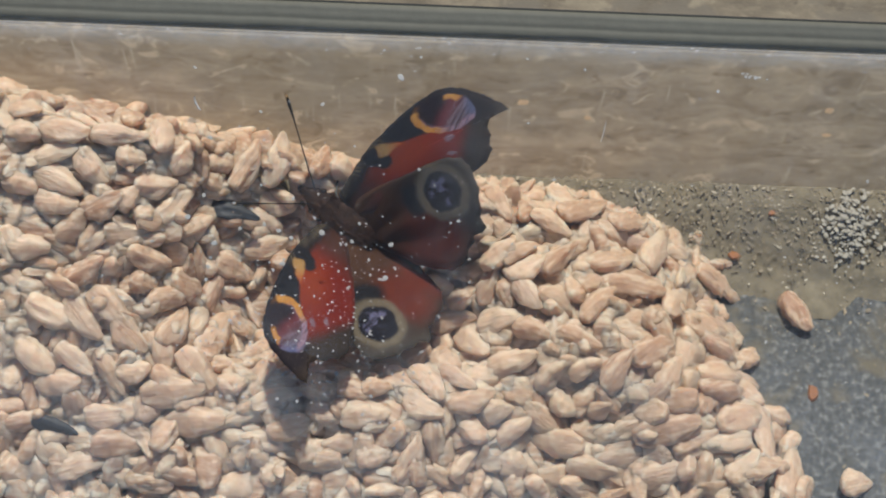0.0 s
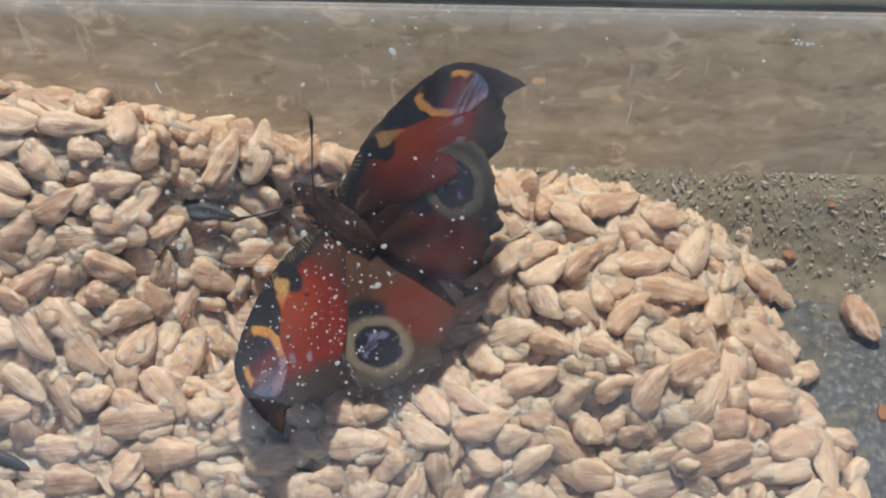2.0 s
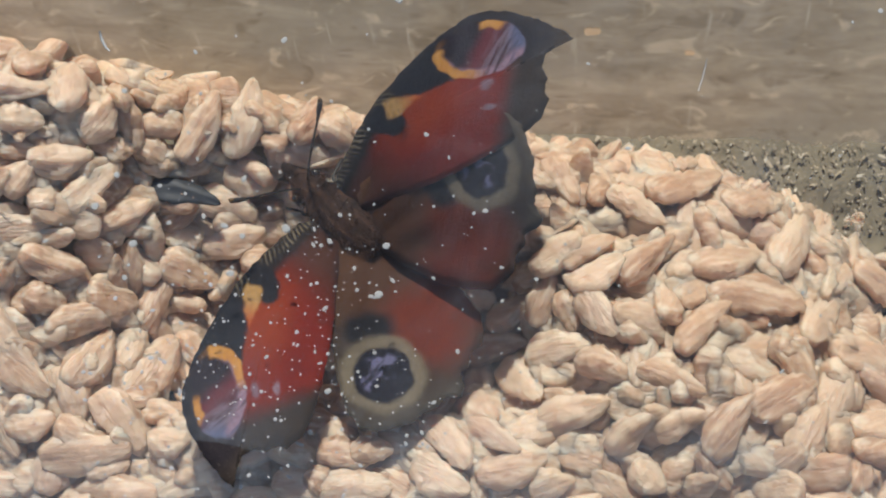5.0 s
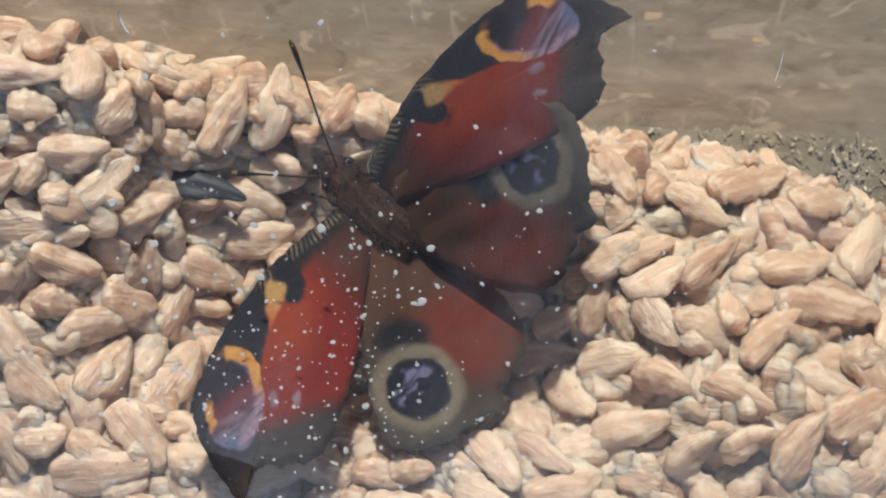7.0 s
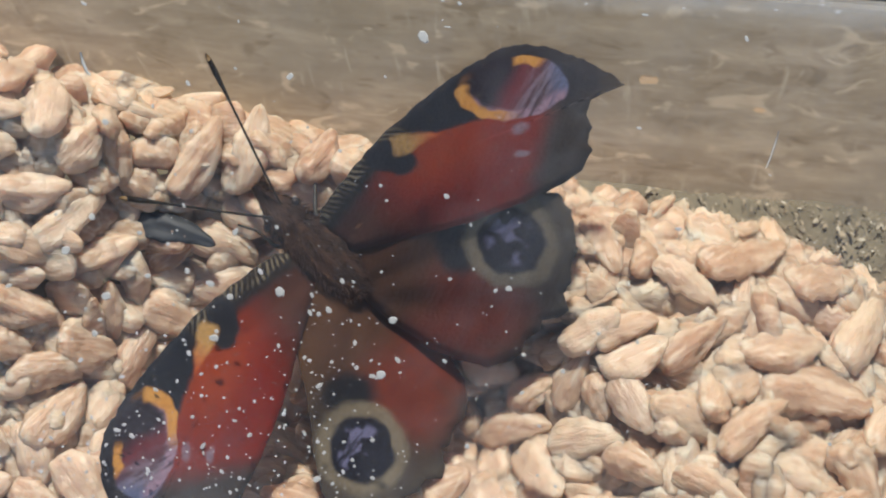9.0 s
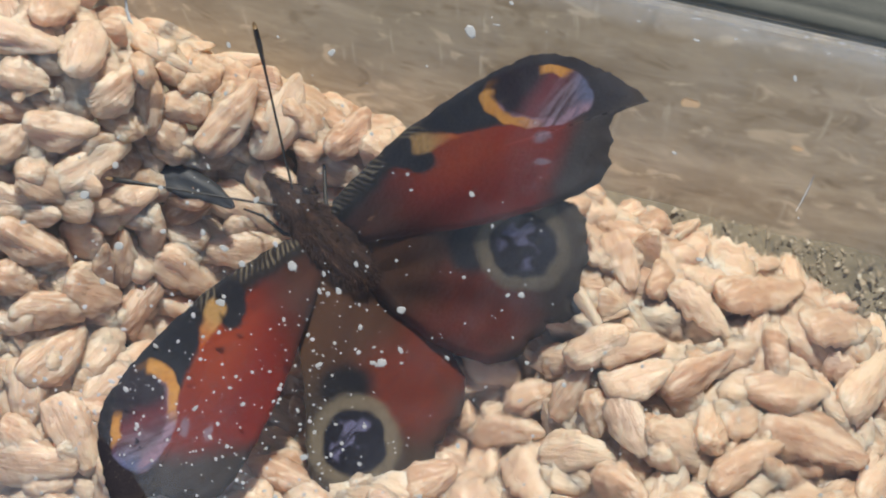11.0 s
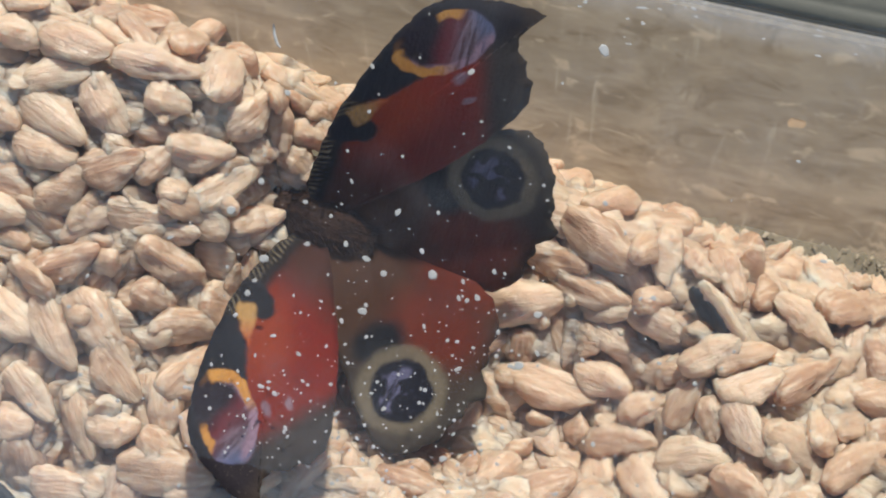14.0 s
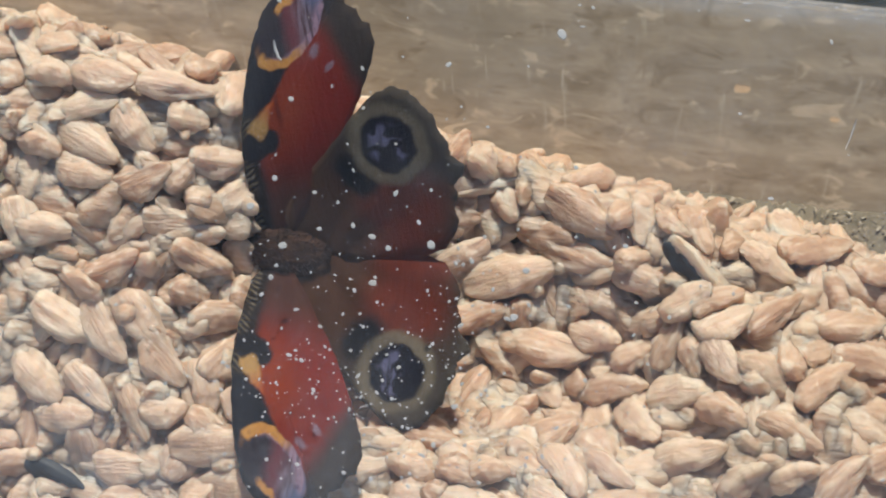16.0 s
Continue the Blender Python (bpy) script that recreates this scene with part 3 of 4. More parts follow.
def forewing_material():
    m = Wing("forewing scales").prepare()
    red = m.mix(m.mid, (0.115, 0.009, 0.006), (0.185, 0.020, 0.009))
    m.colour = red
    m.lay(m.step(m.x, 1.2, 0.4), (0.055, 0.021, 0.013))
    m.lay(m.both(m.spot(1.5, -0.38, 0.55, 0.28, -38, 0.8), 0.45), (0.27, 0.050, 0.012))
    costa = lookup(m, m.x, [(0, 0.33), (0.53, 0.27), (1.21, 0.18), (1.85, 0.01), (2.51, -0.27), (2.88, -0.58), (3.05, -1.3)], -1.4, 0.4)
    under = m.math("SUBTRACT", costa, m.y)
    m.lay(m.step(under, 0.30, 0.16), (0.018, 0.014, 0.013))
    ribs = m.step(m.math("SINE", m.math("ADD", m.math("MULTIPLY", m.x, 92.0), m.math("MULTIPLY", m.y, 45.0))), 0.0, 0.6)
    m.lay(m.both(m.both(m.both(ribs, m.step(m.mid, 0.30, 0.62)), m.step(under, 0.15, 0.09)), m.step(m.x, 1.62, 1.42)), (0.15, 0.12, 0.08))
    field = m.math("ADD", m.math("MULTIPLY", m.math("SUBTRACT", m.x, 1.56), 0.62), m.math("MULTIPLY", m.math("ADD", m.y, 0.22), 0.78))
    m.lay(m.both(m.step(field, -0.03, 0.05), m.step(m.x, 1.50, 1.64)), (0.014, 0.014, 0.018))
    m.lay(m.spot(1.20, -0.05, 0.17, 0.27, 25), (0.014, 0.013, 0.016))
    # a pale wedge between the two black fields
    s, n = m.axes(1.44, -0.05, -40)
    reach = m.math("MULTIPLY", m.step(s, 0.50, -0.05), 0.105)
    wedge = m.both(m.step(m.math("SUBTRACT", m.math("ABSOLUTE", m.math("ADD", n, 0.05)), reach), 0.02, -0.04), m.step(s, -0.16, -0.10))
    m.lay(wedge, m.mix(m.step(s, 0.02, 0.36), m.mix(m.mid, (0.30, 0.165, 0.06), (0.44, 0.26, 0.10)), (0.36, 0.075, 0.02)))
    edge = m.math("SUBTRACT", m.math("MULTIPLY", m.x, 0.33), m.math("MULTIPLY", m.y, 0.94))
    m.lay(m.step(edge, 1.72, 2.02), m.mix(m.mid, (0.022, 0.016, 0.013), (0.045, 0.033, 0.026)))
    m.lay(m.both(m.spot(2.75, -0.80, 0.62, 0.36, -62, 0.2), 0.9), (0.018, 0.015, 0.018))
    # the large eye
    s, n = m.axes(2.46, -0.69, -53)
    d = m.oval(2.46, -0.69, 0.55, 0.30, -53)
    inside = m.step(d, 1.03, 0.95)
    lilac = m.mix(m.step(m.streak, 0.40, 0.62), (0.055, 0.030, 0.040), (0.16, 0.12, 0.155))
    lilac = m.mix(m.step(s, 0.30, 0.50), lilac, m.mix(m.streak, (0.05, 0.055, 0.10), (0.13, 0.14, 0.24)))
    core = m.math("ADD", m.math("MULTIPLY", s, 0.8), m.math("MULTIPLY", n, -0.55))
    eye = m.mix(m.step(core, -0.14, 0.06), (0.016, 0.010, 0.014), m.mix(m.step(core, 0.0, 0.26), (0.11, 0.016, 0.020), lilac))
    eye = m.mix(m.both(m.both(m.step(d, 0.60, 0.80), m.step(n, 0.0, -0.12)), m.step(m.streak, 0.3, 0.55)), eye, (0.24, 0.15, 0.20))
    around = m.math("ARCTAN2", m.math("DIVIDE", n, 0.30), m.math("DIVIDE", s, 0.55))
    rear = m.both(m.step(around, -1.35, -2.0), m.step(d, 0.68, 0.80))
    basal = m.both(m.step(around, 2.8, 3.0), m.step(d, 0.68, 0.80))
    front = m.both(m.both(m.step(around, 0.8, 1.0), m.step(around, 1.6, 1.4)), m.step(d, 0.66, 0.78))
    rim = m.math("MAXIMUM", m.math("MAXIMUM", rear, basal), front)
    eye = m.mix(m.both(m.step(d, 0.80, 0.90), m.both(m.step(around, 2.4, 2.7), 0.35)), eye, (0.25, 0.11, 0.03))
    eye = m.mix(rim, eye, m.mix(m.mid, (0.36, 0.13, 0.022), (0.52, 0.27, 0.075)))
    m.lay(inside, eye)
    m.lay(m.spot(2.19, -0.98, 0.085, 0.045, -50, 0.5), (0.17, 0.10, 0.125))
    m.lay(m.spot(1.99, -1.12, 0.075, 0.038, -50, 0.5), (0.19, 0.12, 0.145))
    return m.close()


def hindwing_material():
    m = Wing("hindwing scales").prepare()
    m.colour = m.mix(m.mid, (0.028, 0.020, 0.016), (0.060, 0.042, 0.030))
    m.lay(m.step(m.math("MULTIPLY", m.y, -1.0), 0.75, 0.1), (0.075, 0.035, 0.016))
    m.lay(m.both(m.spot(0.30, -0.95, 0.60, 0.90, 0, 0.5), 0.9), m.mix(m.streak, (0.040, 0.018, 0.010), (0.085, 0.036, 0.018)))
    m.lay(m.both(m.spot(0.32, -1.32, 0.46, 0.52, 0, 0.45), 0.95), m.mix(m.streak, (0.070, 0.011, 0.007), (0.155, 0.029, 0.011)))
    m.lay(m.spot(0.78, -0.84, 0.22, 0.30, -55, 0.35), (0.012, 0.011, 0.013))
    d = m.oval(1.12, -1.31, 1.0, 1.0)
    m.lay(m.both(m.step(d, 0.56, 0.44), 0.92), m.mix(m.mid, (0.10, 0.076, 0.052), (0.20, 0.165, 0.115)))
    m.lay(m.step(d, 0.38, 0.32), (0.010, 0.009, 0.014))
    violet = m.both(m.step(d, 0.30, 0.22), m.step(m.noise(m.coords(), 520, 2, 0.5), 0.48, 0.58))
    m.lay(m.both(m.both(violet, m.step(m.streak, 0.3, 0.55)), 0.6), (0.17, 0.16, 0.27))
    out = m.oval(0.35, -0.75, 1.62, 1.42)
    m.lay(m.both(m.step(out, 0.84, 0.98), 0.9), m.mix(m.mid, (0.040, 0.032, 0.026), (0.085, 0.070, 0.055)))
    return m.close()


def fuzz_material():
    m = Nodes("brown fur")
    n = m.noise(m.scaled(m.coords(), (900, 300, 900)), 1.0, 4, 0.6)
    m.bump(n, 0.8, 0.0005)
    return m.finish(m.ramp(n, [(0.3, (0.022, 0.014, 0.010)), (0.55, (0.06, 0.030, 0.018)), (0.75, (0.12, 0.060, 0.034))]), 0.8, 0, 0.2)


FORE_SKIN, HIND_SKIN, FUR = forewing_material(), hindwing_material(), fuzz_material()
HORN = plain_material("dark antenna", (0.02, 0.016, 0.013), 0.5)
CLUB = plain_material("ochre antenna tip", (0.25, 0.15, 0.06), 0.5)
EYE = plain_material("dark insect eye", (0.02, 0.015, 0.014), 0.2)

FORE_EDGE = [(0, 0.16), (0.29, 0.31), (0.53, 0.28), (0.87, 0.24), (1.21, 0.18), (1.52, 0.11), (1.85, 0.01), (2.22, -0.13), (2.51, -0.27), (2.73, -0.40), (2.88, -0.58), (2.97, -0.79),
             (3.03, -1.02), (3.06, -1.22), (3.08, -1.42), (3.06, -1.60), (2.92, -1.46), (2.75, -1.41), (2.63, -1.45), (2.57, -1.56), (2.43, -1.60), (2.38, -1.69), (2.16, -1.71), (1.98, -1.64), (1.75, -1.51), (1.42, -1.29), (1.0, -0.98), (0.5, -0.56), (0.02, -0.12)]
HIND_EDGE = [(0, 0.30), (0.46, 0.15), (0.80, -0.16), (1.10, -0.52), (1.50, -0.94), (1.73, -1.26), (1.80, -1.48), (1.72, -1.68), (1.54, -1.80), (1.42, -1.92), (1.22, -1.95), (1.06, -2.03), (0.9, -2.02), (0.76, -2.16), (0.62, -2.10),
             (0.52, -1.98), (0.38, -2.0), (0.24, -1.93), (0.08, -1.96), (-0.10, -1.86), (-0.26, -1.72), (-0.36, -1.4), (-0.40, -1.05), (-0.34, -0.6), (-0.22, -0.1), (-0.10, 0.15)]


def wing_mesh(edge, middle, side, lift, droop, seed):
    """A thin cambered sheet: rings from its middle out to a finely notched edge."""
    rnd = random.Random(seed)
    rim = []
    for (ax, ay), (bx, by) in zip(edge, edge[1:] + edge[:1]):
        for k in range(4):
            f = k / 4
            j = 0.012 if k else 0.0
            rim.append((ax + (bx - ax) * f + rnd.uniform(-j, j), ay + (by - ay) * f + rnd.uniform(-j, j)))
    bm = bmesh.new()
    rings = 9

    def height(x, y):
        return lift * math.sin(min(max(x / 3.2, 0), 1) * math.pi) + 0.02 * math.sin(4.2 * math.atan2(y, x + 0.4) * 3) - droop * (max(x - 1, 0) / 2) ** 2

    sheets = []
    for off in (0.006, -0.006):
        rows = [[bm.verts.new((side * (middle[0] + (x - middle[0]) * k / rings) * CM, (middle[1] + (y - middle[1]) * k / rings) * CM,
                               (height(middle[0] + (x - middle[0]) * k / rings, middle[1] + (y - middle[1]) * k / rings) + off) * CM)) for x, y in rim] for k in range(1, rings + 1)]
        hub = bm.verts.new((side * middle[0] * CM, middle[1] * CM, (height(*middle) + off) * CM))
        n = len(rim)
        for j in range(n):
            bm.faces.new((hub, rows[0][j], rows[0][(j + 1) % n]))
            for a, b in zip(rows, rows[1:]):
                bm.faces.new((a[j], b[j], b[(j + 1) % n], a[(j + 1) % n]))
        sheets.append(rows[-1])
    for j in range(len(rim)):
        k = (j + 1) % len(rim)
        bm.faces.new((sheets[0][j], sheets[1][j], sheets[1][k], sheets[0][k]))
    bmesh.ops.scale(bm, vec=(WING_SIZE, WING_SIZE, WING_SIZE), verts=bm.verts)
    bmesh.ops.recalc_face_normals(bm, faces=bm.faces)
    return bm


def fur_blob(stations, hairs, length, seed):
    """A furry body part: rings along y with (y, half width, half height), and short hairs on it."""
    rnd = random.Random(seed)
    bm = bmesh.new()
    nv = 14
    rings = [[bm.verts.new((w * math.cos(a) * CM, y * CM, h * math.sin(a) * CM)) for a in (2 * math.pi * j / nv for j in range(nv))] for y, w, h in stations]
    for a, b in zip(rings, rings[1:]):
        for j in range(nv):
            bm.faces.new((a[j], b[j], b[(j + 1) % nv], a[(j + 1) % nv]))
    bm.faces.new(rings[0]), bm.faces.new(list(reversed(rings[-1])))
    bmesh.ops.recalc_face_normals(bm, faces=bm.faces)
    for _ in range(hairs):
        i = rnd.randrange(len(stations) - 1)
        f, a = rnd.random(), rnd.uniform(-0.3, math.pi + 0.3)
        y, w, h = (p + (q - p) * f for p, q in zip(stations[i], stations[i + 1]))
        root = Vector((w * math.cos(a), y, h * math.sin(a)))
        out = Vector((math.cos(a), -0.9 + rnd.uniform(-0.6, 0.6), math.sin(a))).normalized() * length * rnd.uniform(0.5, 1.1)
        side = out.cross(Vector((rnd.uniform(-1, 1), rnd.uniform(-1, 1), rnd.uniform(-1, 1)))).normalized() * 0.005
        vs = [bm.verts.new(v * CM) for v in (root - side, root + side, root + out)]
        bm.faces.new(vs)
    return bm


def tube(points, radii, sides=8):
    """A round rod through points, with a radius at each, in centimetres."""
    bm = bmesh.new()
    rings = []
    for i, p in enumerate(points):
        d = (Vector(points[min(i + 1, len(points) - 1)]) - Vector(points[max(i - 1, 0)])).normalized()
        q = d.to_track_quat("Z", "Y").to_matrix()
        rings.append([bm.verts.new((Vector(p) + q @ Vector((math.cos(a), math.sin(a), 0)) * radii[i]) * CM) for a in (2 * math.pi * j / sides for j in range(sides))])
    for a, b in zip(rings, rings[1:]):
        for j in range(sides):
            bm.faces.new((a[j], b[j], b[(j + 1) % sides], a[(j + 1) % sides]))
    bm.faces.new(list(reversed(rings[0]))), bm.faces.new(rings[-1])
    return bm


butterfly = tagged(new("butterfly"), "rust red peacock butterfly with eye spots crawling over seeds", "butterfly")
part("thorax", fur_blob([(-0.62, 0.12, 0.09), (-0.48, 0.24, 0.16), (-0.25, 0.33, 0.21), (-0.02, 0.35, 0.23), (0.2, 0.32, 0.22), (0.36, 0.24, 0.17), (0.46, 0.17, 0.12)], 2200, 0.09, 1), FUR, butterfly, "furry brown thorax")
part("abdomen", fur_blob([(-1.62, 0.03, 0.02), (-1.5, 0.09, 0.04), (-1.1, 0.15, 0.05), (-0.8, 0.17, 0.06), (-0.45, 0.17, 0.09), (-0.3, 0.14, 0.09)], 160, 0.05, 2), FUR, butterfly, "dark brown furry abdomen").data.transform(Matrix.Translation((0, 0, -0.15 * CM)))
head = part("head", fur_blob([(0.38, 0.12, 0.09), (0.46, 0.21, 0.14), (0.58, 0.23, 0.15), (0.70, 0.19, 0.12), (0.82, 0.11, 0.08), (0.95, 0.05, 0.04), (1.05, 0.02, 0.02)], 700, 0.10, 3), FUR, butterfly, "dark furry head with pointed palps")
for side in (1, -1):
    bm = bmesh.new()
    bmesh.ops.create_uvsphere(bm, u_segments=12, v_segments=8, radius=0.06 * CM, matrix=Matrix.Translation((side * 0.2 * CM, 0.62 * CM, 0.03 * CM)))
    part("eye", bm, EYE, head, "dark rounded eye")
    for y0, reach, drop in ((0.18, 0.45, 0.60), (-0.1, 0.4, 0.55)):
        leg = [(side * 0.12, y0, -0.08), (side * (0.12 + reach * 0.4), y0 + 0.25 * (1 if y0 > 0 else -1), -0.02), (side * (0.12 + reach * 0.75), y0 + 0.5 * (1 if y0 > 0 else -1), -drop), (side * (0.12 + reach), y0 + 0.7 * (1 if y0 > 0 else -1), -drop - 0.03)]
        part("leg", tube(leg, [0.028, 0.022, 0.018, 0.012]), HORN, butterfly, "thin dark leg")

FORE_HINGE, HIND_HINGE = (0.16, 0.0, 0.07), (0.16, -0.30, 0.06)
wings = {}
for side, word in ((1, "right"), (-1, "left")):
    wings["fore", side] = part("forewing", wing_mesh(FORE_EDGE, (1.75, -0.62), side, 0.07, 0.28, 5), FORE_SKIN, butterfly, "rust red forewing with black patches and a lilac and yellow eye spot")
    wings["hind", side] = part("hindwing", wing_mesh(HIND_EDGE, (0.75, -1.0), side, 0.04, 0.0, 6), HIND_SKIN, butterfly, "brown hindwing with a blue black eye spot in a buff ring")
horns = {}
for side in (1, -1):
    pts = [(0, k * 0.17, 0.02 * math.sin(k * 0.5)) for k in range(12)]
    rod = part("antenna", tube(pts, [0.013] * 9 + [0.02, 0.032, 0.028]), HORN, butterfly, "thin dark antenna with a clubbed tip")
    part("club", tube([(0, 1.86, 0), (0, 1.90, 0), (0, 1.94, 0)], [0.022, 0.024, 0.01]), CLUB, rod, "ochre tip")
    horns[side] = rod


# ---- small things ----
random.seed(5)


def flake(bm, at, size, stretch=1.0, turn=0.0, thick=0.25, sides=7):
    """A small uneven flat chip."""
    m = Matrix.Translation(at) @ Matrix.Rotation(turn, 4, "Z")
    rim = [(size * stretch * random.uniform(0.75, 1.1) * math.cos(a), size * random.uniform(0.7, 1.1) * math.sin(a)) for a in (2 * math.pi * j / sides for j in range(sides))]
    up = [bm.verts.new(m @ Vector((x * 0.8 * CM, y * 0.8 * CM, size * thick * CM))) for x, y in rim]
    low = [bm.verts.new(m @ Vector((x * CM, y * CM, 0))) for x, y in rim]
    bm.faces.new(up)
    for j in range(sides):
        bm.faces.new((low[j], low[(j + 1) % sides], up[(j + 1) % sides], up[j]))


def pane_dust():
    """White flecks on the pane, thickest where the butterfly crawls."""
    bm = bmesh.new()
    big = [(-0.70, -0.73, 0.055), (-1.98, -1.23, 0.035), (-1.91, -3.32, 0.055), (-0.77, -3.48, 0.05), (-0.84, -4.03, 0.05), (-0.35, -2.22, 0.028), (0.33, -3.05, 0.03),
           (-1.40, -5.16, 0.035), (-1.59, -5.64, 0.035), (-2.41, -3.43, 0.035), (-3.37, -2.89, 0.03), (-3.67, -3.56, 0.035), (-1.41, -3.45, 0.035), (-1.96, -1.21, 0.03), (4.52, -0.76, 0.03), (-2.62, -3.32, 0.035), (-2.40, -2.78, 0.03), (-4.12, -3.15, 0.05), (-2.86, -3.22, 0.03), (-3.79, -1.83, 0.035), (-3.87, -2.78, 0.04), (-2.54, -3.86, 0.04), (-3.26, -3.31, 0.03), (-3.68, -3.56, 0.045), (-3.77, -3.95, 0.04)]
    for u, v, s in big:
        flake(bm, (u * CM, v * CM, 0.005 * CM), s, random.uniform(0.8, 1.5), random.uniform(0, 3))
    spots = [(random.gauss(-1.6, 1.5), random.gauss(-4.6, 1.2)) for _ in range(34)]
    for _ in range(480):
        cu, cv = random.choice(spots)
        u, v = (random.gauss(cu, 0.16), random.gauss(cv, 0.16)) if random.random() < 0.45 else (random.gauss(-1.5, 1.8), random.gauss(-4.5, 1.5))
        if v < -0.1:
            flake(bm, (u * CM, v * CM, 0.005 * CM), random.choice((0.006, 0.008, 0.01, 0.012, 0.016, 0.024)) * random.uniform(0.6, 1.2), random.uniform(0.8, 1.7), random.uniform(0, 3), sides=5)
    for _ in range(260):
        u, v = random.uniform(-7, 8), random.uniform(-8, -0.05)
        flake(bm, (u * CM, v * CM, 0.005 * CM), random.choice((0.004, 0.005, 0.006, 0.008, 0.012, 0.02)) * random.uniform(0.7, 1.2), random.uniform(0.8, 2.2), random.uniform(0, 3), sides=5)
    for _ in range(270):
        u, v = random.gauss(-2.6, 1.0), random.gauss(-5.1, 0.75)
        flake(bm, (u * CM, v * CM, 0.46 * CM), random.choice((0.006, 0.008, 0.010, 0.013, 0.018, 0.024)) * random.uniform(0.6, 1.2), random.uniform(0.8, 1.7), random.uniform(0, 3), sides=5)
    for _ in range(110):
        u, v = random.uniform(-7, 8), -abs(random.gauss(0.1, 0.12)) - 0.03
        flake(bm, (u * CM, v * CM, 0.005 * CM), random.uniform(0.005, 0.014), random.uniform(1.0, 6.0), random.gauss(0, 0.06), sides=5)
    return bm


dust = tagged(link_mesh("dust_flecks", pane_dust(), SPECK), "white dust flecks and chips stuck on the glass", "dust", kind="stuff")
dust.matrix_world = LID_MATRIX


def shred(name, points, width, label):
    bm = tube(points, [width * 0.6, width, width * 0.9, width * 0.4][: len(points)], 6)
    ob = tagged(link_mesh(name, bm, SPECK, smooth=True), label, "debris")
    ob.matrix_world = LID_MATRIX
    return ob


shred("white_shred", [(-4.08, -1.17, 0.02), (-4.05, -1.27, 0.02), (-4.0, -1.36, 0.02), (-3.96, -1.39, 0.02)], 0.018, "thin white shred stuck on the glass")
shred("drip_mark", [(2.70, -1.30, 0.008), (2.68, -1.42, 0.008), (2.65, -1.56, 0.008), (2.62, -1.66, 0.008)], 0.008, "pale dried drip on the glass")


def husk(name, x, y, z, turn, length, label, roll=50):
    me = kernel_mesh(77, length, 0.36, 0.2, 0.95)
    me.materials[0] = HUSK
    me.name = name
    ob = tagged(new(name, me), label, "seed husk")
    ob.matrix_world = Matrix.Translation((x * CM, y * CM, z * CM)) @ pose(0, 0, 0, 0, 0, turn) @ pose(0, 0, 0, roll, 10, 0)
    return ob


husk("seed_husk", -3.60, -1.82, heap(-3.60, -1.82) + 0.36, -4, 1.05, "dark grey sunflower husk among the pale kernels", 8)
pushed_husk = husk("seed_husk", 1.0, -1.95, heap(1.0, -1.95) + 0.2, -40, 0.8, "black striped sunflower husk with a kernel edge showing")
shown_kernel = new("kernel", kernel_mesh(5, 0.85, 0.30, 0.14, 0.95))
shown_kernel.parent = pushed_husk
shown_kernel.matrix_local = Matrix.Translation((0.04 * CM, 0.13 * CM, 0.03 * CM))
husk("seed_husk", -6.3, -5.7, heap(-6.3, -5.7) + 0.1, -10, 0.9, "dark grey sunflower husk among the pale kernels")


BANK = [(-2.4, 0.0), (-1.7, 0.12), (-1.0, 0.42), (-0.5, 0.70), (-0.2, 0.78), (0.0, 0.80)]


def bank(y):
    """Height of the bank of dirt along the foot of the back board, in centimetres."""
    return lerp_table(y, BANK)


def dirt_bank():
    bm = bmesh.new()
    rows = []
    for i in range(131):
        x = -13 + i * 0.2
        rows.append([bm.verts.new((x * CM, y * CM, (z - 0.05 + 0.10 * noise.noise(Vector((x * 1.3, y * 1.6, 5))) + 0.04 * noise.noise(Vector((x * 4, y * 4, 9)))) * CM)) for y, z in ((0.01 * k - 2.4, bank(0.01 * k - 2.4)) for k in range(0, 241, 8))])
    for a, b in zip(rows, rows[1:]):
        for j in range(len(a) - 1):
            bm.faces.new((a[j], b[j], b[j + 1], a[j + 1]))
    return bm


tagged(link_mesh("dirt_bank", dirt_bank(), BANK_DIRT, smooth=True), "bank of brown dirt and fine crumbs along the back board", "dirt", kind="stuff")


def crumbs():
    """Broken bits along the foot of the back board and on the bare floor."""
    bm = bmesh.new()
    for _ in range(4200):
        x = random.uniform(1.5, 11)
        y = -abs(random.gauss(0, 1.0)) - 0.02 if random.random() < 0.9 else random.uniform(-6, -0.1)
        s = abs(random.gauss(0.002, 0.009)) + 0.005 + (0.02 if random.random() < 0.03 else 0)
        flake(bm, (x * CM, y * CM, (bank(y) + 0.002) * CM), s, random.uniform(0.8, 2.2), random.uniform(0, 3), 0.18, 6)
    return bm


def crust():
    """A heaped pale crust of meal on the floor by the back board."""
    bm = bmesh.new()
    for _ in range(260):
        x, y = random.gauss(7.75, 0.28), random.gauss(-0.75, 0.30)
        lift = max(0.0, 0.10 - 0.18 * ((x - 7.75) ** 2 + (y + 0.75) ** 2))
        flake(bm, (x * CM, y * CM, (bank(y) + random.uniform(0, lift)) * CM), random.uniform(0.015, 0.06), random.uniform(0.8, 1.6), random.uniform(0, 3), 0.12, 6)
    return bm


tagged(link_mesh("meal_crust", crust(), MEAL), "whitish crust of seed meal on the tray floor", "crumbs", kind="stuff")
tagged(link_mesh("crumbs", crumbs(), CRUMB), "pale and brown seed crumbs on the grey floor", "crumbs", kind="stuff")


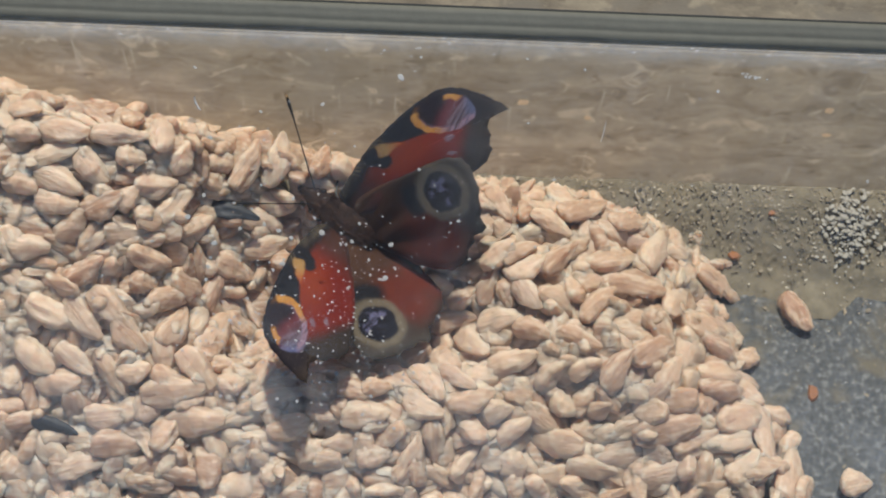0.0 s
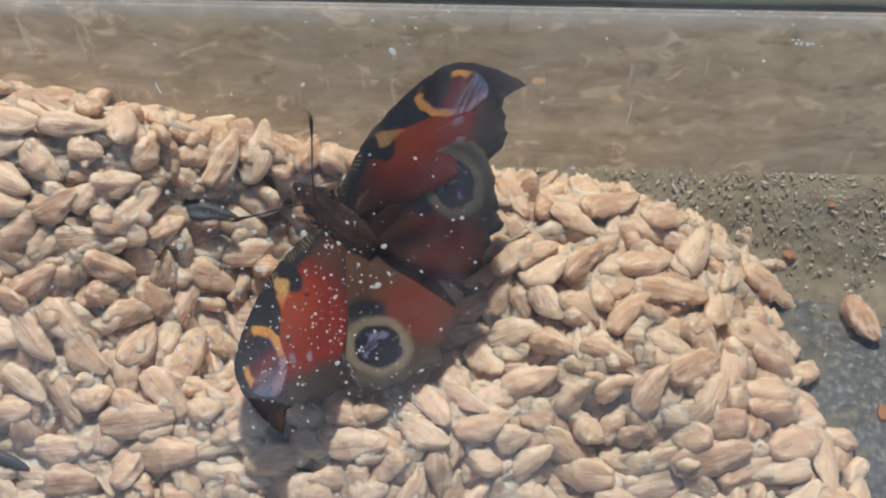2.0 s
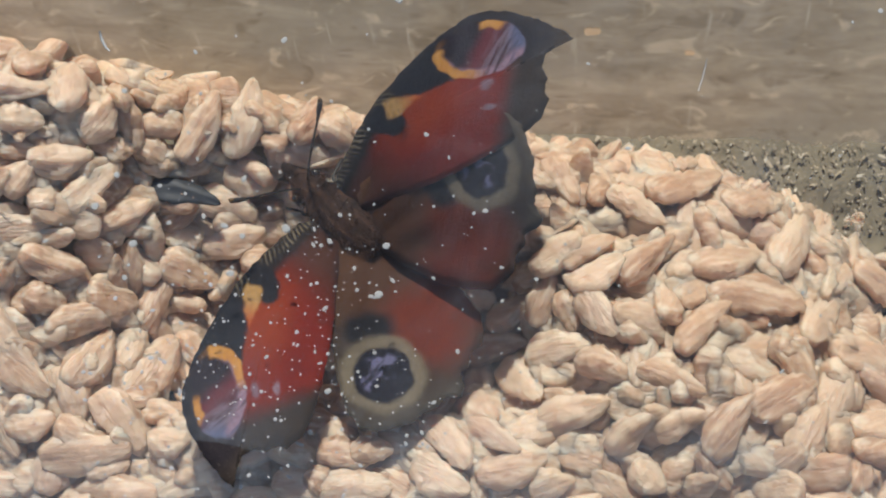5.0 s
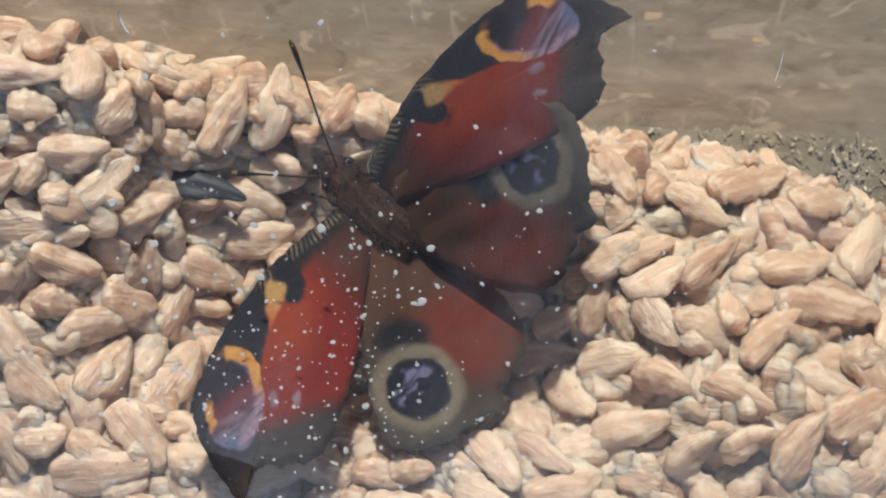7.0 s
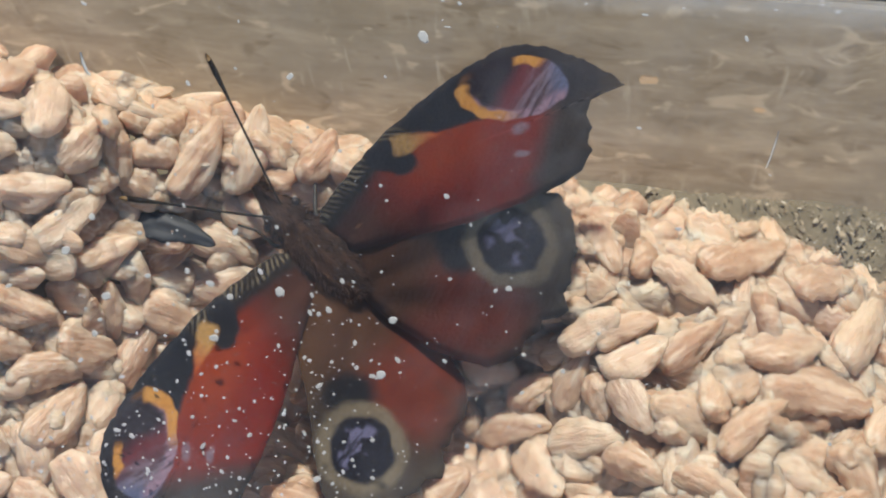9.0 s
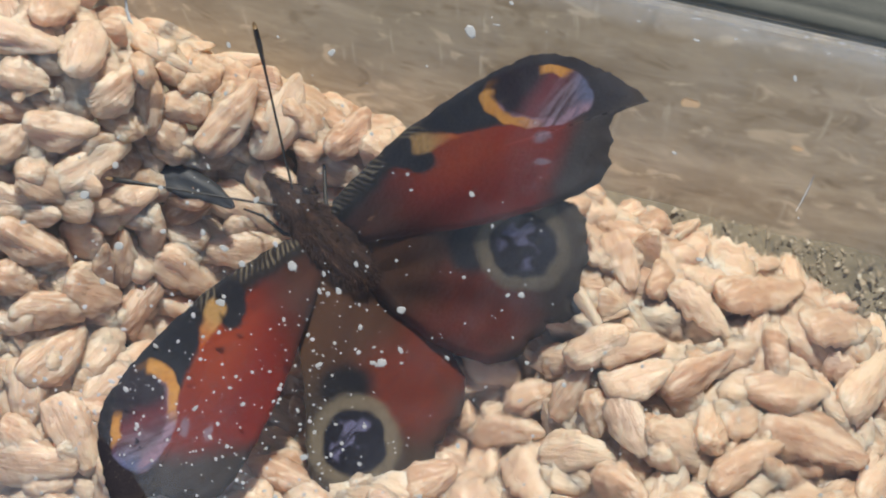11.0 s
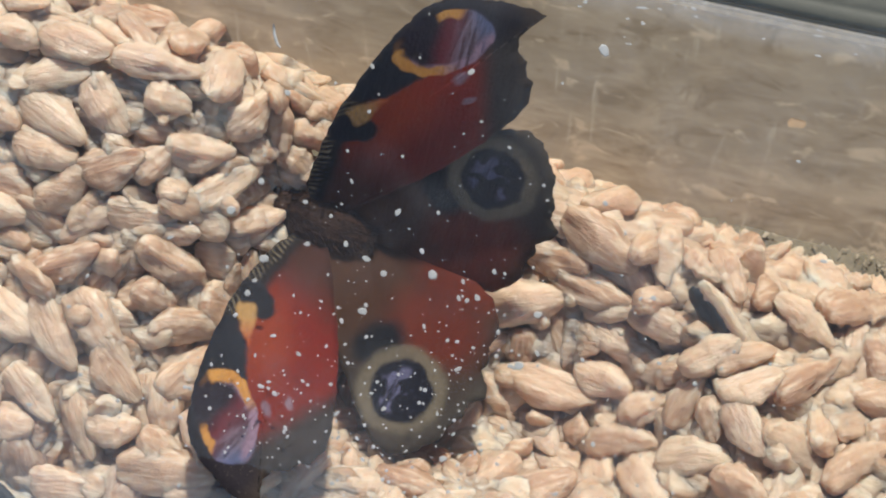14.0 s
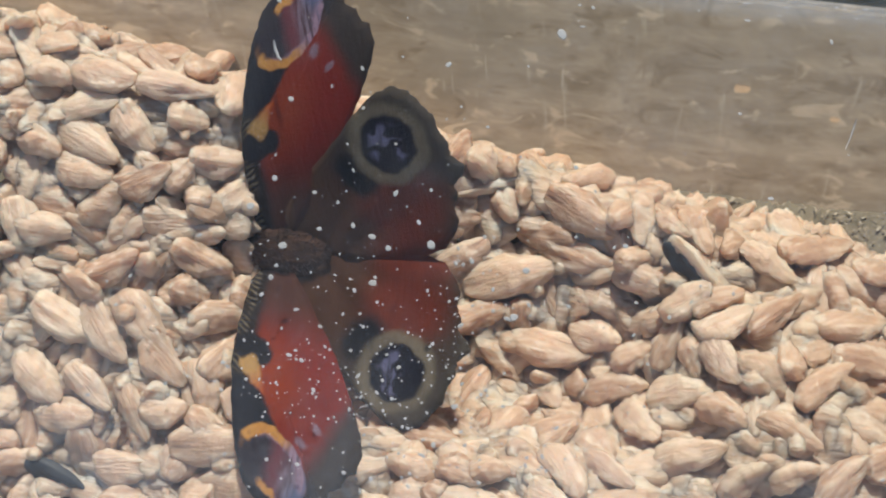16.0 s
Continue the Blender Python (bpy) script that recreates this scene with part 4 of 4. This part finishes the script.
def chip(name, material, x, y, z, size, label, category, upright=False):
    """One small uneven chip on the floor, or stuck on the back board."""
    bm = bmesh.new()
    flake(bm, (0, 0, 0), size, random.uniform(1.0, 1.5), random.uniform(0, 3), 0.06 if upright else 0.35, 9)
    ob = tagged(link_mesh(name, bm, material), label, category)
    ob.matrix_world = pose(x * CM, y * CM, z * CM, 90 if upright else 0, 0, 0)
    return ob


for x, y, size in ((5.61, -1.28, 0.10), (6.98, -3.89, 0.12), (6.3, -0.55, 0.06), (8.6, -1.9, 0.08)):
    chip("seed_skin", BRAN, x, y, bank(y) + 0.01, size, "orange brown flake of seed skin on the grey floor", "seed skin")
for x, z, size in ((6.77, 3.44, 0.10), (6.92, 2.63, 0.08), (1.41, 3.34, 0.11), (2.6, 2.9, 0.07)):
    chip("straw_fleck", STRAW, x, -0.002, z, size, "pale straw fleck stuck on the brown board", "fleck", True)


def flake_cluster():
    """A cluster of small white flakes on the pane."""
    bm = bmesh.new()
    for _ in range(15):
        flake(bm, (random.gauss(5.09, 0.10) * CM, random.gauss(-0.50, 0.025) * CM, 0.008 * CM), random.uniform(0.008, 0.022), random.uniform(1.2, 2.5), random.gauss(0, 0.3), 0.15, 6)
    return bm


white_bits = tagged(link_mesh("white_flakes", flake_cluster(), SPECK), "cluster of white flakes on the glass below the edge strip", "scuff mark")
white_bits.matrix_world = LID_MATRIX

# ---- movement ----
# seconds and the pose of the butterfly; then, wing by wing, seconds, lift and forward sweep in degrees
BUG_ROWS = [
    (0, pose(-0.01604, -0.01807, 0.02069, 10.70, -38.42, 49.69)),
    (0.5, pose(-0.01564, -0.01807, 0.02080, 8.63, -37.08, 46.46)),
    (1, pose(-0.01663, -0.01771, 0.02004, 17.18, -30.53, 45.13)),
    (1.5, pose(-0.01489, -0.01924, 0.02201, 9.68, -36.83, 48.12)),
    (2, pose(-0.01464, -0.01984, 0.02268, 7.49, -35.22, 48.11)),
    (2.5, pose(-0.01449, -0.02041, 0.02310, 6.28, -33.13, 47.77)),
    (3, pose(-0.01458, -0.02063, 0.02323, 5.79, -32.39, 47.33)),
    (3.5, pose(-0.01493, -0.02065, 0.02310, 4.27, -28.14, 46.30)),
    (4, pose(-0.01509, -0.02058, 0.02288, 6.33, -28.32, 47.89)),
    (6.5, pose(-0.01533, -0.02092, 0.02250, 7.99, -28.46, 46.22)),
    (7, pose(-0.01563, -0.02046, 0.02301, 11.51, -28.30, 43.76)),
    (7.5, pose(-0.01768, -0.01652, 0.02001, 27.02, -24.28, 43.21)),
    (8, pose(-0.01813, -0.01931, 0.02359, 23.65, -20.55, 45.64)),
    (8.5, pose(-0.01821, -0.01866, 0.02223, 25.80, -22.25, 44.71)),
    (9, pose(-0.01833, -0.01957, 0.02373, 26.25, -20.12, 45.82)),
    (9.5, pose(-0.01827, -0.02018, 0.02413, 34.32, -19.48, 46.84)),
    (12, pose(-0.02233, -0.02095, 0.02101, 21.29, -25.72, 61.58)),
    (12.5, pose(-0.02545, -0.02266, 0.02333, 17.29, -31.30, 70.08)),
    (13, pose(-0.02927, -0.01962, 0.02124, 20.08, -32.76, 70.15)),
    (13.5, pose(-0.03022, -0.02022, 0.01979, 15.84, -35.75, 74.85)),
    (14, pose(-0.03468, -0.01918, 0.02186, 8.58, -40.28, 81.12)),
    (14.5, pose(-0.03597, -0.01761, 0.02273, 14.32, -38.24, 75.97)),
    (15, pose(-0.03878, -0.01951, 0.02000, 10.88, -41.56, 84.42)),
    (15.5, pose(-0.04177, -0.02245, 0.02272, 0.44, -43.58, 86.36)),
    (16, pose(-0.03927, -0.02612, 0.02469, -5.21, -38.25, 91.80)),
]
FORE_RIGHT = [(0, 13.6, 5.1), (0.5, 17.7, 7.2), (1, 17.4, 10.2), (1.5, 15.1, 6.8), (2, 15.2, 7.3), (2.5, 15.6, 8.3), (3, 15.6, 9.0), (3.5, 16.6, 9.8), (4, 14.5, 9.4), (6.5, 15.9, 12.4), (7, 15.2, 14.0), (7.5, 19.3, 15.4), (8, 15.8, 13.6), (8.5, 15.9, 14.5), (9, 15.4, 14.0), (9.5, 14.6, 15.1), (12, 18.7, 6.7), (12.5, 20.0, 2.6), (13, 20.0, -1.0), (13.5, 17.0, -1.0), (14, 22.0, -0.8), (14.5, 21.0, 1.0), (15, 19.0, 2.5), (15.5, 12.5, 10.3), (16, 12.0, 14.7)]
HIND_RIGHT = [(0, 17.5, 18.5), (0.5, 20.5, 23.2), (1, 20.9, 25.6), (1.5, 16.4, 21.0), (2, 15.9, 21.1), (2.5, 14.7, 21.9), (3, 15.2, 22.6), (3.5, 17.2, 23.1), (4, 14.5, 22.5), (6.5, 14.7, 23.6), (7, 15.1, 26.2), (7.5, 17.3, 18.5), (8, 13.3, 17.9), (8.5, 14.4, 17.2), (9, 13.6, 17.8), (9.5, 14.6, 21.9), (12, 13.5, 6.6), (12.5, 11.4, 1.0), (13, 13.4, -3.1), (13.5, 10.5, -0.2), (14, 16.7, -1.4), (14.5, 16.1, 0.1), (15, 15.4, 1.1), (15.5, 16.9, 13.5), (16, 14.6, 12.7)]
FORE_LEFT = [(0, 66.7, 3.7), (0.5, 65.7, -0.6), (1, 65.7, -3.6), (1.5, 59.1, 0.1), (2, 54.1, -0.1), (2.5, 49.7, -1.2), (3, 48.4, -1.5), (3.5, 44.1, -4.1), (4, 45.1, -2.2), (6.5, 46.8, 2.5), (7, 47.1, 2.8), (7.5, 60.7, 12.3), (8, 40.0, 10.8), (8.5, 46.9, 12.4), (9, 38.5, 14.7), (9.5, 36.1, 17.8), (12, 44.4, 21.1), (12.5, 40.1, 29.4), (13, 52.1, 27.4), (13.1, 82.7, 14.7), (13.2, 73.9, 14.5), (13.3, 74.5, 19.8), (13.5, 59.3, 18.2), (13.6, 72.2, 17.7), (13.8, 57.6, 22.2), (14, 58.2, 18.4), (14.1, 88.7, 2.1), (14.2, 78.7, 4.5), (14.3, 86.4, 9.3), (14.4, 59.6, 19.5), (14.5, 56.5, 18.9), (14.9, 57.8, 35.6), (15, 66.8, 12.6), (15.1, 68.3, 16.5), (15.2, 90.8, -1.2), (15.3, 100.3, -20.3), (15.4, 78.7, 3.1), (15.5, 56.3, -2.1), (15.8, 39.5, 1.9), (16, 38.6, 3.8)]
HIND_LEFT = [(0, 54.8, 1.7), (0.5, 55.1, -2.2), (1, 55.1, -4.2), (1.5, 49.3, -1.3), (2, 47.4, -2.4), (2.5, 44.4, -3.8), (3, 43.3, -5.5), (3.5, 39.8, -8.6), (4, 39.1, -7.3), (6.5, 41.1, -6.4), (7, 40.0, -7.5), (7.5, 49.4, 3.5), (8, 37.8, -3.3), (8.5, 41.1, -2.4), (9, 37.1, -2.9), (9.5, 33.0, -1.8), (12, 27.7, 2.5), (12.5, 25.4, 8.6), (13, 27.4, 8.9), (13.1, 59.3, -0.7), (13.2, 51.2, -0.2), (13.3, 50.1, 3.8), (13.5, 27.5, 5.1), (13.6, 53.0, 8.7), (13.8, 41.9, 10.7), (14, 26.7, 9.1), (14.1, 70.2, -5.1), (14.2, 57.6, 1.2), (14.3, 61.4, 2.8), (14.4, 41.0, 10.9), (14.5, 26.6, 7.7), (14.9, 50.7, 22.7), (15, 29.4, 2.5), (15.1, 51.2, 9.1), (15.2, 72.9, -12.1), (15.3, 83.8, -14.8), (15.4, 63.4, -1.3), (15.5, 18.6, -3.9), (15.8, 31.9, 0.1), (16, 12.8, 0.2)]

def hinge_pose(hinge, side, lift, sweep):
    x, y, z = hinge
    return pose(side * x * CM, y * CM, z * CM) @ pose(0, 0, 0, 0, -side * lift, 0) @ pose(0, 0, 0, 0, 0, side * sweep)


def motions():
    walk(butterfly, BUG_ROWS)
    for key, hinge, table in ((("fore", 1), FORE_HINGE, FORE_RIGHT), (("hind", 1), HIND_HINGE, HIND_RIGHT), (("fore", -1), FORE_HINGE, FORE_LEFT), (("hind", -1), HIND_HINGE, HIND_LEFT)):
        walk(wings[key], [(t, hinge_pose(hinge, key[1], lift, sweep)) for t, lift, sweep in table])
    # the black husk is dragged out from under the hindwing
    turn = pose(0, 0, 0, 0, 0, -40) @ pose(0, 0, 0, 50, 10, 0)
    walk(pushed_husk, [(t, Matrix.Translation((x * CM, y * CM, (heap(x, y) + 0.2) * CM)) @ turn) for t, x, y in HUSK_ROWS])
    for side in (1, -1):
        rows = []
        for t, lift, spread in HORN_ROWS[side]:
            rows.append((t, pose(side * 0.05 * CM, 0.62 * CM, 0.06 * CM) @ pose(0, 0, 0, 0, 0, -side * spread) @ pose(0, 0, 0, lift, 0, 0)))
        walk(horns[side], rows)


# seconds and place of the black husk in centimetres
HUSK_ROWS = [(0, -0.1, -2.1), (9.8, -0.1, -2.1), (11.6, 1.0, -1.95), (16.0, 1.0, -1.95)]
# seconds, lift and spread of the antennae in degrees
HORN_ROWS = {1: [(0, 4, 40), (1, 8, 30), (2.5, 56, 98), (4, 54, 98), (6.5, 46, 62), (7, 44, 46), (7.5, 28, 30), (8, 4, 22), (8.5, 6, 20), (9, 18, 22), (9.5, 12, 24), (12, 2, 32), (12.5, 2, 32), (13, 2, 30), (13.5, 2, 28), (14, 6, 34), (14.5, 4, 28), (15, 2, 34), (15.5, 14, 24), (16, 20, 30)],
             -1: [(0, 62, 22), (1, 56, -4), (2.5, 82, 98), (4, 84, 98), (6.5, 84, 60), (7, 78, 30), (7.5, 60, 16), (8, 46, 34), (8.5, 46, 28), (9, 42, 30), (9.5, 40, 34), (12, -12, 38), (12.5, -2, 38), (13, -2, 38), (13.5, -6, 42), (14, 4, 40), (14.5, 4, 40), (15, 0, 44), (15.5, -8, 50), (16, -8, 48)]}
motions()
